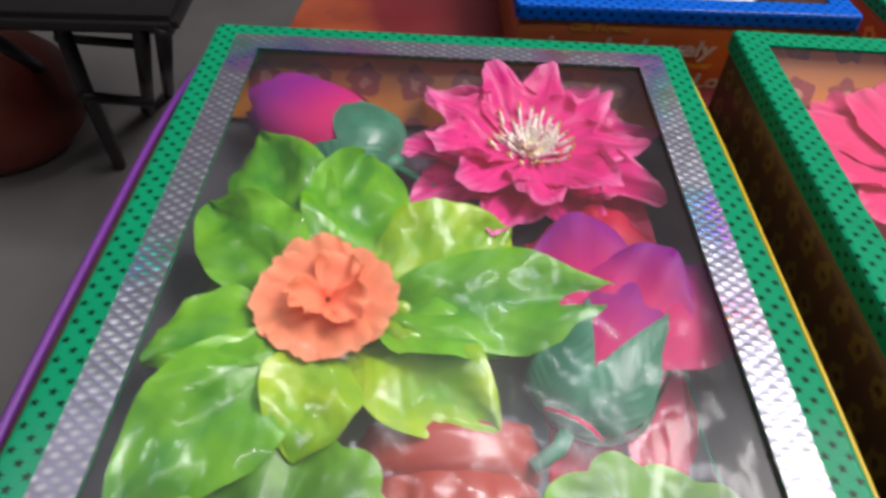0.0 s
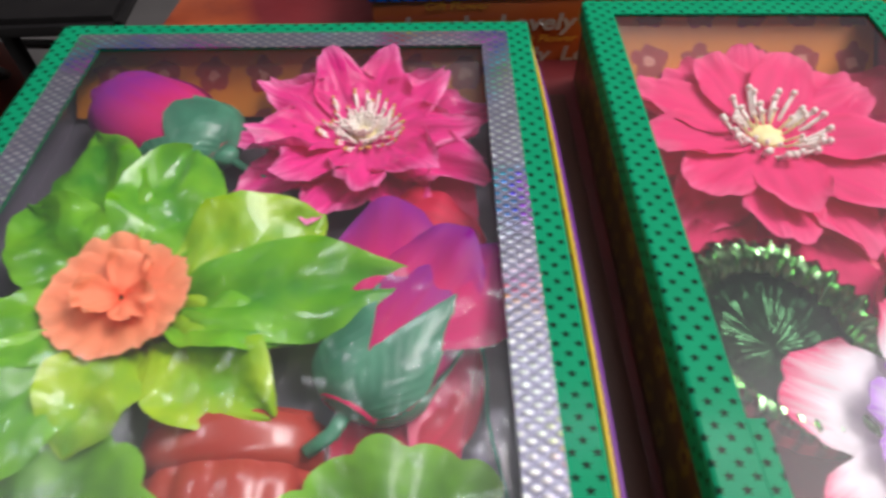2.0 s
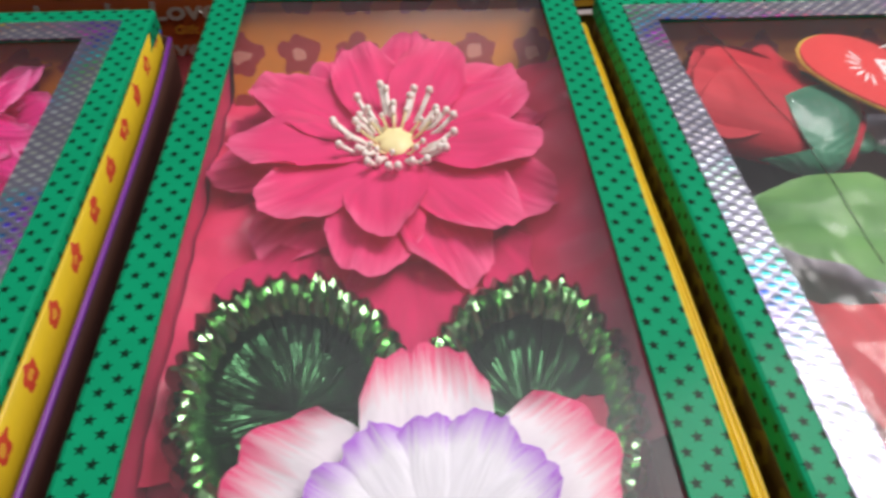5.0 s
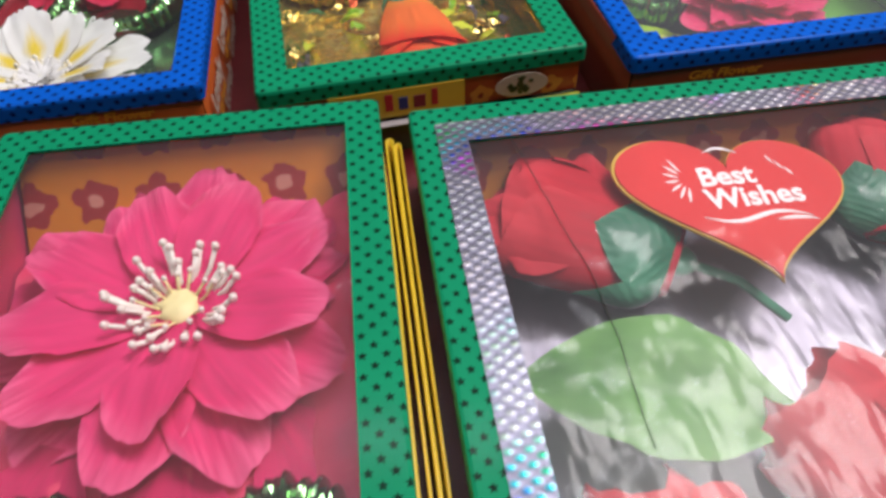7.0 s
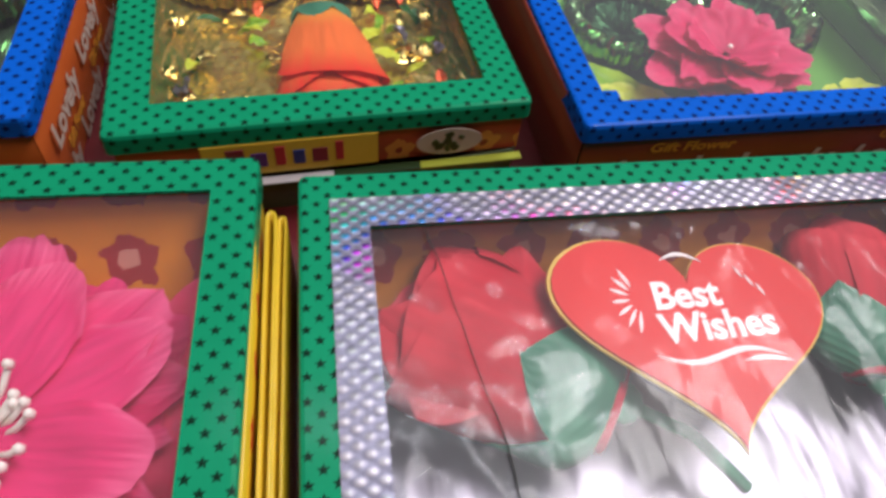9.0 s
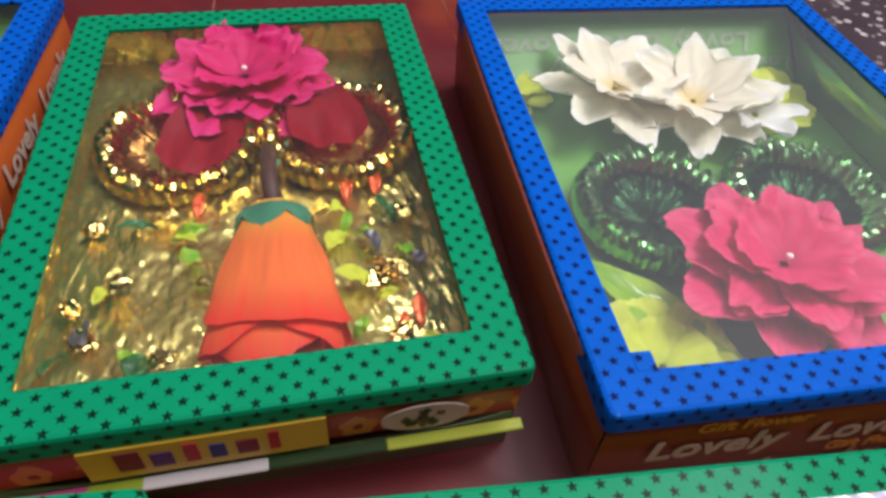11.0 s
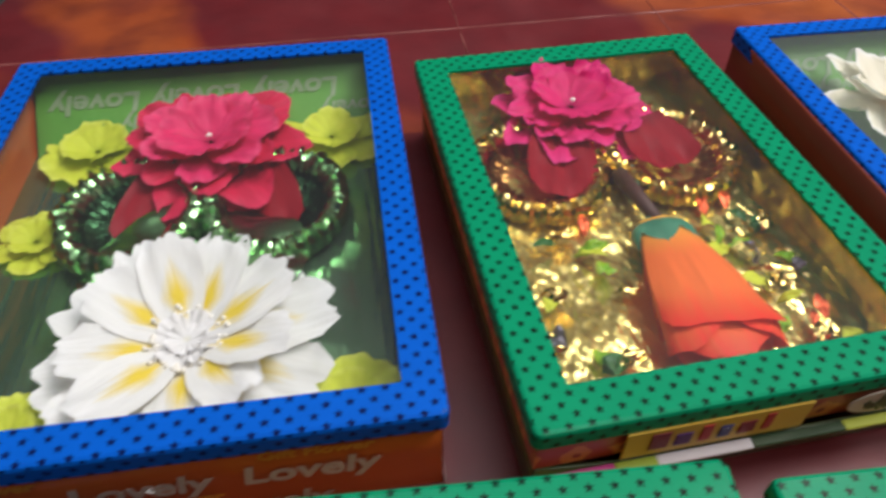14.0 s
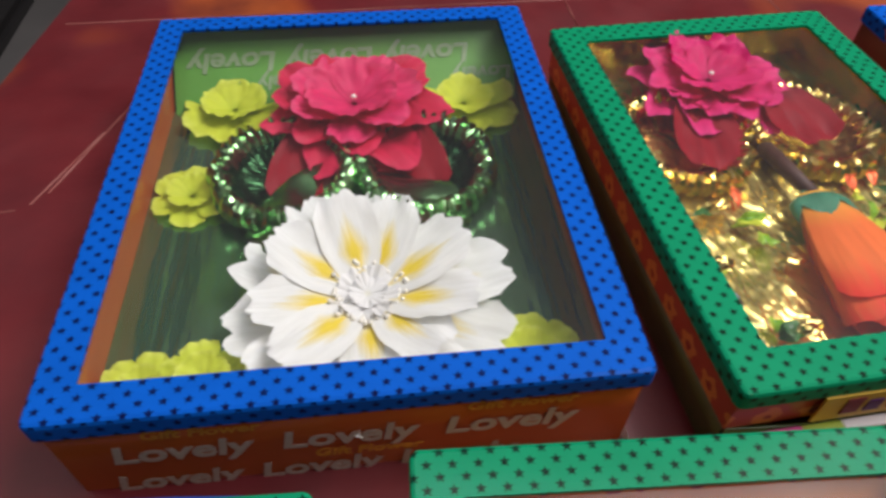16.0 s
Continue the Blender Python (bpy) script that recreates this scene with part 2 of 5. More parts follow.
def sheet_mat(name):
    """Dark red vinyl sheet with orange cloud patches, glossy, with worn pale scuffs."""
    m, nt, bs = mat(name)
    sep = nt.nodes.new("ShaderNodeSeparateXYZ")
    nt.links.new(nt.nodes.new("ShaderNodeTexCoord").outputs["Object"], sep.inputs[0])
    plain_part = math_(nt, "MULTIPLY", math_(nt, "GREATER_THAN", sep.outputs[0], 0.0), math_(nt, "LESS_THAN", sep.outputs[1], 0.22))
    a = ramp(nt, math_(nt, "SUBTRACT", noise_(nt, 4.2, 2.0), math_(nt, "MULTIPLY", plain_part, 0.3)), [(0.50, (0.150, 0.014, 0.018)), (0.56, (0.35, 0.065, 0.016)), (0.75, (0.41, 0.10, 0.022))])
    c = mixc(nt, ramp(nt, noise_(nt, 22, 6), [(0.38, (0, 0, 0)), (0.72, (0.7, 0.7, 0.7))]), a, (0.085, 0.008, 0.012))
    nt.links.new(c, bs.inputs["Base Color"])
    nt.links.new(math_(nt, "MULTIPLY_ADD", noise_(nt, 18, 5), 0.5, 0.20), bs.inputs["Roughness"])
    bs.inputs["Coat Weight"].default_value = 0.12
    bs.inputs["Coat Roughness"].default_value = 0.25
    bump(nt, bs, math_(nt, "ADD", noise_(nt, 14, 4), math_(nt, "MULTIPLY", noise_(nt, 160, 3), 0.12)), 0.28, 0.004)
    return m


def terrazzo(name):
    m, nt, bs = mat(name)
    tc = nt.nodes.new("ShaderNodeTexCoord")
    v = node(nt, "TexVoronoi", Scale=150.0, Randomness=1.0)
    nt.links.new(tc.outputs["Object"], v.inputs["Vector"])
    sep = nt.nodes.new("ShaderNodeSeparateColor")
    nt.links.new(v.outputs["Color"], sep.inputs[0])
    chip = math_(nt, "MULTIPLY", math_(nt, "GREATER_THAN", sep.outputs[0], 0.62), math_(nt, "LESS_THAN", v.outputs["Distance"], 0.42))
    ground = mixc(nt, noise_(nt, 30, 4), (0.035, 0.025, 0.03), (0.09, 0.06, 0.075))
    nt.links.new(mixc(nt, math_(nt, "MULTIPLY", chip, sep.outputs[1]), ground, (0.62, 0.55, 0.55)), bs.inputs["Base Color"])
    bs.inputs["Roughness"].default_value = 0.35
    return m


STAR_GREEN = star_paper("green_star_paper", (0.002, 0.265, 0.122), (0.002, 0.022, 0.010))
STAR_BLUE = star_paper("blue_star_paper", (0.002, 0.105, 0.56), (0.002, 0.008, 0.07))
HOLO = holo_film("silver_prism_film")
FILM = clear_film("clear_film")
# More haze on these two: reflected glare painted as a diffuse veil.
GLARE_FILM = clear_film("glare_haze_film", 0.036)
STRONG_GLARE_FILM = clear_film("strong_glare_haze_film", 0.085, 0.30, 0.5)
WRAP = clear_film("crumpled_wrap", 0.003, 0.15, 0.55, 60, 0.6)
ORANGE_CARD = plain("orange_printed_card", (0.42, 0.065, 0.012), (0.52, 0.12, 0.022), 0.42, 35, coat=0.25)
# Orange card again, darkened to carry the shade on box F's tray.
SHADED_ORANGE_CARD = plain("shaded_orange_printed_card", (0.16, 0.022, 0.010), (0.23, 0.042, 0.014), 0.42, 35, coat=0.25)
GREEN_CARD = plain("green_printed_card", (0.05, 0.23, 0.03), (0.18, 0.42, 0.07), 0.4, 14, coat=0.2)
YELLOW_CARD = blotch_print("yellow_card_red_flowers", (0.78, 0.52, 0.02), (0.50, 0.05, 0.02), (0.62, 0.28, 0.03), 0.022, 0.20)
AMBER_CARD = blotch_print("amber_card_red_flowers", (0.62, 0.20, 0.008), (0.28, 0.020, 0.018), (0.50, 0.20, 0.15), 0.027, 0.33)
PURPLE_CARD = plain("purple_card_edge", (0.13, 0.02, 0.24), (0.20, 0.04, 0.33), 0.4, 60)
BROWN_CARD = plain("brown_card", (0.045, 0.018, 0.012), (0.09, 0.03, 0.02), 0.6, 40)
RED_PATTERN = blotch_print("red_card_gold_leaves", (0.42, 0.06, 0.02), (0.60, 0.22, 0.04), (0.25, 0.02, 0.01), 0.018, 0.30)
# Darkened copy of the yellow print, for box sides shaded by the gaps.
SHADED_PRINT = blotch_print("shaded_yellow_print", (0.055, 0.032, 0.010), (0.12, 0.09, 0.015), (0.03, 0.015, 0.008), 0.018, 0.30)
DARK_PRINT = plain("dark_green_print", (0.01, 0.02, 0.012), (0.10, 0.13, 0.03), 0.4, 45, coat=0.2)
SILVER = foil("silver_foil", (0.19, 0.17, 0.215), (0.33, 0.305, 0.36), 0.42, 22, 0.8, 0.007, (1, 0.3, 1), 0.8)
GOLD = foil("gold_foil", (0.80, 0.60, 0.12), (0.98, 0.84, 0.34), 0.25, 27, 1.0, 0.012, (1.3, 0.62, 1), 0.9)
GREEN_FOIL = foil("green_foil", (0.08, 0.31, 0.08), (0.48, 0.72, 0.40), 0.20, 60, 0.25, 0.002)
GREEN_SILVER = foil("green_tinted_foil", (0.06, 0.40, 0.05), (0.46, 0.54, 0.48), 0.18, 30, 0.6, 0.008, (1.4, 0.15, 1), 0.88)
# Darker copies of the rim foils: the shade inside the cups is in the colour.
CUP_BASE = foil("shaded_green_foil", (0.004, 0.030, 0.010), (0.030, 0.085, 0.035), 0.22, 60, 0.5, 0.003, None, 0.9)
GOLD_BASE = foil("shaded_gold_foil", (0.20, 0.075, 0.020), (0.42, 0.22, 0.06), 0.24, 70, 0.6, 0.003, None, 0.9)
GOLD_RIM = foil("crinkled_gold_foil", (0.74, 0.52, 0.10), (0.95, 0.80, 0.34), 0.13, 60, 0.25, 0.002)
RED_SATIN = plain("red_satin", (0.42, 0.015, 0.05), (0.74, 0.06, 0.19), 0.4, 18, coat=0.2, bumpy=0.3, dist=0.004)
CRUMPLED_RED = plain("crumpled_red_cloth", (0.58, 0.015, 0.06), (0.84, 0.07, 0.20), 0.5, 30, coat=0.1, bumpy=0.35, dist=0.003)
WHITE_INK = plain("white_ink", (0.40, 0.30, 0.24), (0.52, 0.42, 0.36), 0.5, 60)
FAINT_INK = plain("faded_green_white_ink", (0.20, 0.31, 0.15), (0.30, 0.40, 0.24), 0.5, 60)
CREAM_INK = plain("dull_gold_ink", (0.55, 0.20, 0.015), (0.62, 0.27, 0.03), 0.5, 60)
SHEET = sheet_mat("red_vinyl_sheet")
CREASE = plain("worn_crease", (0.26, 0.07, 0.06), (0.40, 0.14, 0.12), 0.5, 80)
TERRAZZO = terrazzo("dark_terrazzo")
CONCRETE = plain("grey_concrete", (0.11, 0.10, 0.10), (0.20, 0.185, 0.18), 0.8, 5, bumpy=0.3)
WALL_PAINT = plain("pale_wall_paint", (0.20, 0.19, 0.19), (0.26, 0.25, 0.24), 0.8, 3)
CEILING_PAINT = plain("white_ceiling_paint", (0.62, 0.62, 0.61), (0.70, 0.70, 0.69), 0.8, 3)
DARK_METAL = plain("dark_metal", (0.010, 0.009, 0.010), (0.022, 0.02, 0.02), 0.35, 30)
RED_PLASTIC = plain("dull_red_plastic", (0.14, 0.022, 0.014), (0.22, 0.04, 0.025), 0.38, 8)


# ---- mesh helpers ----
def obj(name, bm, material, parent=None, smooth=True):
    me = bpy.data.meshes.new(name)
    bm.to_mesh(me)
    bm.free()
    for p in me.polygons:
        p.use_smooth = smooth
    if isinstance(material, (list, tuple)):
        for m in material:
            me.materials.append(m)
    elif material:
        me.materials.append(material)
    ob = new(name, me)
    if parent:
        ob.parent = parent
    return ob


def part(name, bm, material, parent, label="", smooth=False):
    ob = obj(name, bm, material, parent, smooth)
    return tagged(ob, label) if label else ob


def again(name, me, parent, m):
    ob = new(name, me)
    ob.parent = parent
    ob.matrix_basis = m
    return ob


def box_uv(bm):
    lay = bm.loops.layers.uv.verify()
    bm.normal_update()
    for f in bm.faces:
        n = f.normal
        for l in f.loops:
            c = l.vert.co
            if abs(n.z) > 0.6:
                l[lay].uv = (c.x, c.y)
            elif abs(n.y) > abs(n.x):
                l[lay].uv = (c.x, c.z)
            else:
                l[lay].uv = (c.y, c.z)


def slab(x0, x1, y0, y1, z0, z1, bevel=0.0, seg=2):
    bm = bmesh.new()
    bmesh.ops.create_cube(bm, size=1)
    for v in bm.verts:
        v.co = (x0 + (v.co.x + 0.5) * (x1 - x0), y0 + (v.co.y + 0.5) * (y1 - y0), z0 + (v.co.z + 0.5) * (z1 - z0))
    if bevel:
        bmesh.ops.bevel(bm, geom=bm.edges[:], offset=bevel, segments=seg, affect="EDGES")
    box_uv(bm)
    return bm


def tube(points, r, n=10, r1=None):
    """A round bar along points."""
    bm = bmesh.new()
    rings = []
    pts = [Vector(p) for p in points]
    for i, p in enumerate(pts):
        d = (pts[min(i + 1, len(pts) - 1)] - pts[max(i - 1, 0)]).normalized()
        a = d.orthogonal().normalized()
        b = d.cross(a)
        if i and a.dot(prev) < 0.999:
            a = (prev - d * prev.dot(d)).normalized()
            b = d.cross(a)
        prev = a
        rr = r if r1 is None else r + (r1 - r) * i / (len(pts) - 1)
        rings.append([bm.verts.new(p + (a * math.cos(k * math.tau / n) + b * math.sin(k * math.tau / n)) * rr) for k in range(n)])
    for q, w in zip(rings, rings[1:]):
        for k in range(n):
            bm.faces.new((q[k], q[(k + 1) % n], w[(k + 1) % n], w[k]))
    bm.faces.new(rings[0][::-1])
    bm.faces.new(rings[-1])
    return bm


def prism(outline, z0, z1, bevel=0.0):
    bm = bmesh.new()
    f = bm.faces.new([bm.verts.new((x, y, z0)) for x, y in outline])
    r = bmesh.ops.extrude_face_region(bm, geom=[f])
    top = [e for e in r["geom"] if isinstance(e, bmesh.types.BMVert)]
    for v in top:
        v.co.z = z1
    bmesh.ops.recalc_face_normals(bm, faces=bm.faces[:])
    if bevel:
        ed = [e for e in bm.edges if all(v in top for v in e.verts)]
        bmesh.ops.bevel(bm, geom=ed, offset=bevel, segments=2, affect="EDGES")
    box_uv(bm)
    return bm


def letters(text, size, depth=0.00006, shear=0.0, space=1.0):
    cu = bpy.data.curves.new("lettering", "FONT")
    cu.body, cu.size, cu.extrude, cu.shear, cu.space_character = text, size, depth, shear, space
    cu.align_x, cu.align_y, cu.offset = "CENTER", "CENTER", size * 0.028
    cu.resolution_u = 3
    tmp = bpy.data.objects.new("lettering", cu)
    me = bpy.data.meshes.new_from_object(tmp)
    bpy.data.objects.remove(tmp)
    return me


def put_letters(text, size, material, parent, m, name="printed_word", shear=0.15):
    me = letters(text, size, shear=shear)
    me.materials.clear()
    me.materials.append(material)
    ob = new(name, me)
    ob.parent = parent
    ob.matrix_basis = m
    return ob


def loop_pts(x0, x1, y0, y1, r, k=4):
    out = []
    for cx, cy, a0 in ((x1 - r, y1 - r, 0), (x0 + r, y1 - r, 90), (x0 + r, y0 + r, 180), (x1 - r, y0 + r, 270)):
        for i in range(k):
            a = radians(a0 + 90 * i / (k - 1))
            out.append((cx + r * math.cos(a), cy + r * math.sin(a)))
    return out


def ring_mesh(loops):
    """Joins closed loops of (points, z) in turn; all loops have as many points."""
    bm = bmesh.new()
    rows = [[bm.verts.new((x, y, z)) for x, y in pts] for pts, z in loops]
    for a, b in zip(rows, rows[1:]):
        for i in range(len(a)):
            j = (i + 1) % len(a)
            bm.faces.new((a[i], a[j], b[j], b[i]))
    bmesh.ops.recalc_face_normals(bm, faces=bm.faces[:])
    box_uv(bm)
    return bm


# ---- setting ----
FLOOR_Z = -0.72
tagged(obj("floor", prism([(-3, -2.6), (3.2, -2.6), (3.2, 3.2), (-3, 3.2)], FLOOR_Z - 0.1, FLOOR_Z), CONCRETE, smooth=False), "rough grey concrete floor beside the table", "floor", kind="structure")
for nm, o in (("wall_west", (-3.1, -3, -2.6, 3.2)), ("wall_east", (3.2, 3.3, -2.6, 3.2)), ("wall_north", (-3.1, 3.3, 3.2, 3.3)), ("wall_south", (-3.1, 3.3, -2.7, -2.6))):
    tagged(obj(nm, slab(*o, FLOOR_Z - 0.1, 2.1), WALL_PAINT, smooth=False), "dull painted plaster wall", "wall", kind="structure")
tagged(obj("ceiling", slab(-3.1, 3.3, -2.7, 3.3, 2.1, 2.2), CEILING_PAINT, smooth=False), "white painted plaster ceiling", "ceiling", kind="structure")
EDGE_L = [(-0.205, -0.42), (-0.012, 0.95)]
tagged(obj("counter_slab", prism([EDGE_L[0], (1.5, -0.42), (1.5, 0.95), EDGE_L[1]], -0.042, -0.002, 0.002), TERRAZZO, smooth=False), "dark speckled terrazzo counter slab under the boxes", "counter", kind="structure")
tagged(obj("counter_base", prism([(-0.10, -0.36), (1.45, -0.36), (1.45, 0.92), (0.05, 0.92)], FLOOR_Z, -0.042), BROWN_CARD, smooth=False), "dark counter base under the slab", "counter", kind="structure")
sheet = new("vinyl_sheet")
tagged(sheet, "creased dark red vinyl sheet with orange patches on the counter", "table cover")
part("cover", prism([(EDGE_L[0][0] - 0.004, EDGE_L[0][1] - 0.002), (0.628, -0.42), (0.622, 0.95), (EDGE_L[1][0] - 0.004, 0.95)], -0.002, 0.0, 0.0006), SHEET, sheet)


def crease_line(a, b, w):
    """A worn fold with an uneven width."""
    bm = bmesh.new()
    a, b = Vector((*a, 0)), Vector((*b, 0))
    d = b - a
    s = Vector((-d.y, d.x, 0)).normalized()
    n, rows = 60, []
    for i in range(n + 1):
        p = a + d * i / n + s * 0.0012 * noise.noise(a * 9 + d * i / 9)
        h = w * (0.25 + 0.9 * abs(noise.noise((p + s) * 31)))
        rows.append([bm.verts.new(p + s * h * k + Vector((0, 0, 0.0002 + (0.0006 if k == 0 else 0)))) for k in (-1, 0, 1)])
    for p, q in zip(rows, rows[1:]):
        for k in (0, 1):
            bm.faces.new((p[k], q[k], q[k + 1], p[k + 1]))
    bmesh.ops.recalc_face_normals(bm, faces=bm.faces[:])
    return bm


for x in (0.259, 0.411, 0.557):
    part("crease", crease_line((x - 0.004, 0.02), (x + 0.008, 0.94), 0.0009), CREASE, sheet)
for y in (0.345, 0.495, 0.645, 0.79):
    part("crease", crease_line((-0.09, y - 0.003), (0.615, y + 0.003), 0.0009), CREASE, sheet)
for a, b in (((-0.055, 0.166), (-0.02, 0.262)), ((-0.062, 0.158), (-0.038, 0.215)), ((-0.13, 0.148), (-0.068, 0.155))):
    part("scuff", crease_line(a, b, 0.0009), CREASE, sheet)


# ---- boxes ----
def lid(parent, w, l, z, mx, my, rim, paper, holo=0.0, film=None):
    """Card lid with a window: w by l, frame mx wide at the sides and my at the ends."""
    X, Y = w / 2, l / 2
    L = lambda i, r: loop_pts(-X + i, X - i, -Y + i, Y - i, max(r - i, 0.0006))
    inner = loop_pts(-X + mx, X - mx, -Y + my, Y - my, 0.0006)
    bm = ring_mesh([(inner, z - 0.0014), (inner, z), (L(0.0016, 0.003), z), (L(0.0005, 0.003), z - 0.0005), (L(0, 0.003), z - 0.0018), (L(0, 0.003), z - rim), (L(0.0008, 0.003), z - rim), (L(0.0008, 0.003), z - 0.002)])
    part("lid_frame", bm, paper, parent, smooth=False)
    if holo:
        o = loop_pts(-X + mx - holo, X - mx + holo, -Y + my - holo, Y - my + holo, 0.0006)
        part("prism_border", ring_mesh([(o, z + 0.0001), (o, z + 0.0004), (inner, z + 0.0004), (inner, z - 0.0008)]), HOLO, parent, "silver rainbow prism border")
    bm = bmesh.new()
    n = 14
    g = [[bm.verts.new((-X + mx - 0.002 + (w - 2 * mx + 0.004) * i / n, -Y + my - 0.002 + (l - 2 * my + 0.004) * j / n,
                        z - 0.0018 + 0.0004 * noise.noise((i * 0.4 + w * 99, j * 0.4, 0)))) for j in range(n + 1)] for i in range(n + 1)]
    for i in range(n):
        for j in range(n):
            bm.faces.new((g[i][j], g[i + 1][j], g[i + 1][j + 1], g[i][j + 1]))
    f = part("window_film", bm, film or FILM, parent, "clear plastic window film", True)
    f.visible_shadow = False


def tray(parent, w, l, z0, z1, outer, inner, flare=(0.002, 0.002, 0.002, 0.002), floor_mat=None, back_mat=None, floor_z=0.0):
    """Card tray of four leaning walls (left, right, near, far) and a floor."""
    X, Y, th = w / 2 - 0.0025, l / 2 - 0.0025, 0.0012
    part("tray_floor", slab(-X + 0.001, X - 0.001, -Y + 0.001, Y - 0.001, z0, z0 + floor_z + 0.0015), floor_mat or inner, parent)
    n = 16
    for k, fl in zip("lrnf", flare):
        bm = bmesh.new()
        lay = bm.loops.layers.uv.verify()
        rows = []
        half = Y if k in "lr" else X
        for i in range(n + 1):
            t = -half + 2 * half * i / n
            bulge = fl * (1 - (2 * i / n - 1) ** 4 * 0.75)
            col = []
            for zz, out in ((z0, 0), ((z0 + z1) / 2, bulge * 0.62), (z1, bulge), (z1, bulge - th), ((z0 + z1) / 2, bulge * 0.62 - th), (z0 + 0.0016, -th)):
                d = (X if k in "lr" else Y) + out
                col.append(bm.verts.new({"l": (-d, t, zz), "r": (d, t, zz), "n": (t, -d, zz), "f": (t, d, zz)}[k]))
            rows.append(col)
        for p, q in zip(rows, rows[1:]):
            for j in range(5):
                fc = bm.faces.new((p[j], q[j], q[j + 1], p[j + 1]))
                fc.material_index = 1 if j >= 3 else 0
        bmesh.ops.recalc_face_normals(bm, faces=bm.faces[:])
        for fc in bm.faces:
            for lp in fc.loops:
                c = lp.vert.co
                lp[lay].uv = (c.y if k in "lr" else c.x, c.z)
        part("side_panel", bm, [outer, (back_mat or inner) if k == "f" else outer if fl > 0.004 else inner], parent, smooth=True)


def gift_box(label, cx, cy, yaw, w, l, z1, mx, my, paper, outer, inner, z0=0.0, rim=0.0085, holo=0.0, flare=(0.002,) * 4, floor_mat=None, back_mat=None, floor_z=0.0, film=None):
    e = new("gift_box")
    e.matrix_world = pose(cx, cy, 0, 0, 0, yaw)
    tagged(e, label, "gift box", "window gift boxes on the counter")
    tray(e, w, l, z0, z1 - 0.002, outer, inner, flare, floor_mat, back_mat, floor_z)
    lid(e, w, l, z1, mx, my, rim, paper, holo, film)
    return e


def along(cx, cy, yaw, dx, dy):
    c, s = math.cos(radians(yaw)), math.sin(radians(yaw))
    return cx + c * dx - s * dy, cy + s * dx + c * dy


# box A: pot of flowers; it stands on an open purple-edged tray
AX, AY = along(-0.0395, -0.0175, -2.6, 0, -0.155)
A = gift_box("green star-paper gift box with silver prism border, potted flower inside", AX, AY, -2.6, 0.249, 0.31, 0.041, 0.026, 0.0245, STAR_GREEN, YELLOW_CARD, SILVER, z0=0.0025, holo=0.0135, flare=(0.003, 0.005, 0.001, 0.001), back_mat=AMBER_CARD)
lower = new("open_tray")
lower.matrix_world = pose(AX, AY, 0, 0, 0, -2.6)
tagged(lower, "purple-edged brown card tray under a green box", "tray")
tray(lower, 0.256, 0.314, 0.0, 0.026, BROWN_CARD, BROWN_CARD, (0.012, 0.006, 0.002, 0.006))
BLUE_EDGE = plain("blue_card_edge", (0.01, 0.05, 0.30), (0.02, 0.09, 0.42), 0.35, 60)
part("blue_edge", tube([(-0.122 + 0.244 * i / 12, 0.1545 + 0.0055 * (1 - (i / 6 - 1) ** 4 * 0.75), 0.0275) for i in range(13)], 0.0022, 6), BLUE_EDGE, lower, "blue folded edge", True)
for s, fl, thick in ((-1, 0.0115, 0.0019), (1, 0.0055, 0.0011)):
    part("purple_edge", tube([(s * (0.1255 + fl * (1 - (i / 6 - 1) ** 4 * 0.75)), -0.152 + 0.304 * i / 12, 0.0268) for i in range(13)], thick, 6), PURPLE_CARD, lower, "purple folded edge", True)

# Added strip that darkens the gap floor, in place of deeper shade.
strip = obj("card_strip", slab(0.1342, 0.1472, -0.150, 0.140, 0.0004, 0.0040, 0.0006, 1), BROWN_CARD)
strip.matrix_world = pose(AX, AY, 0, 0, 0, -2.6)
tagged(strip, "dark brown strip added to darken the shaded gap between two boxes", "card strip")

BX, BY = along(0.1945, -0.0225, -3.4, 0, -0.150)
B = gift_box("green star-paper gift box with a large pink flower inside", BX, BY, -3.4, 0.162, 0.300, 0.049, 0.0150, 0.0155, STAR_GREEN, YELLOW_CARD, RED_SATIN, rim=0.010, flare=(0.001, 0.0035, 0.001, 0.001), back_mat=AMBER_CARD, film=GLARE_FILM)
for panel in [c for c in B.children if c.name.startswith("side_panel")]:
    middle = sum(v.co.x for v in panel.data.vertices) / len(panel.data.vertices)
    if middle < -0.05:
        panel.data.materials[0] = SHADED_PRINT  # yellow print darkened: the gap's shade is in its colour
    if middle > 0.05:
        panel.data.materials[1] = RED_SATIN

CX, CY = along(0.2875, -0.0335, -2.6, 0.124, -0.155)
C = gift_box("green star-paper gift box with silver border, roses and heart card", CX, CY, -2.6, 0.248, 0.31, 0.0445, 0.0235, 0.0255, STAR_GREEN, YELLOW_CARD, SILVER, holo=0.013, flare=(0.0012, 0.003, 0.001, 0.001), back_mat=AMBER_CARD, film=GLARE_FILM)

# This left side also gets the print with shade in its colour.
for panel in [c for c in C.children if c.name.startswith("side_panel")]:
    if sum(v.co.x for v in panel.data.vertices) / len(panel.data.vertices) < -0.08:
        panel.data.materials[0] = SHADED_PRINT


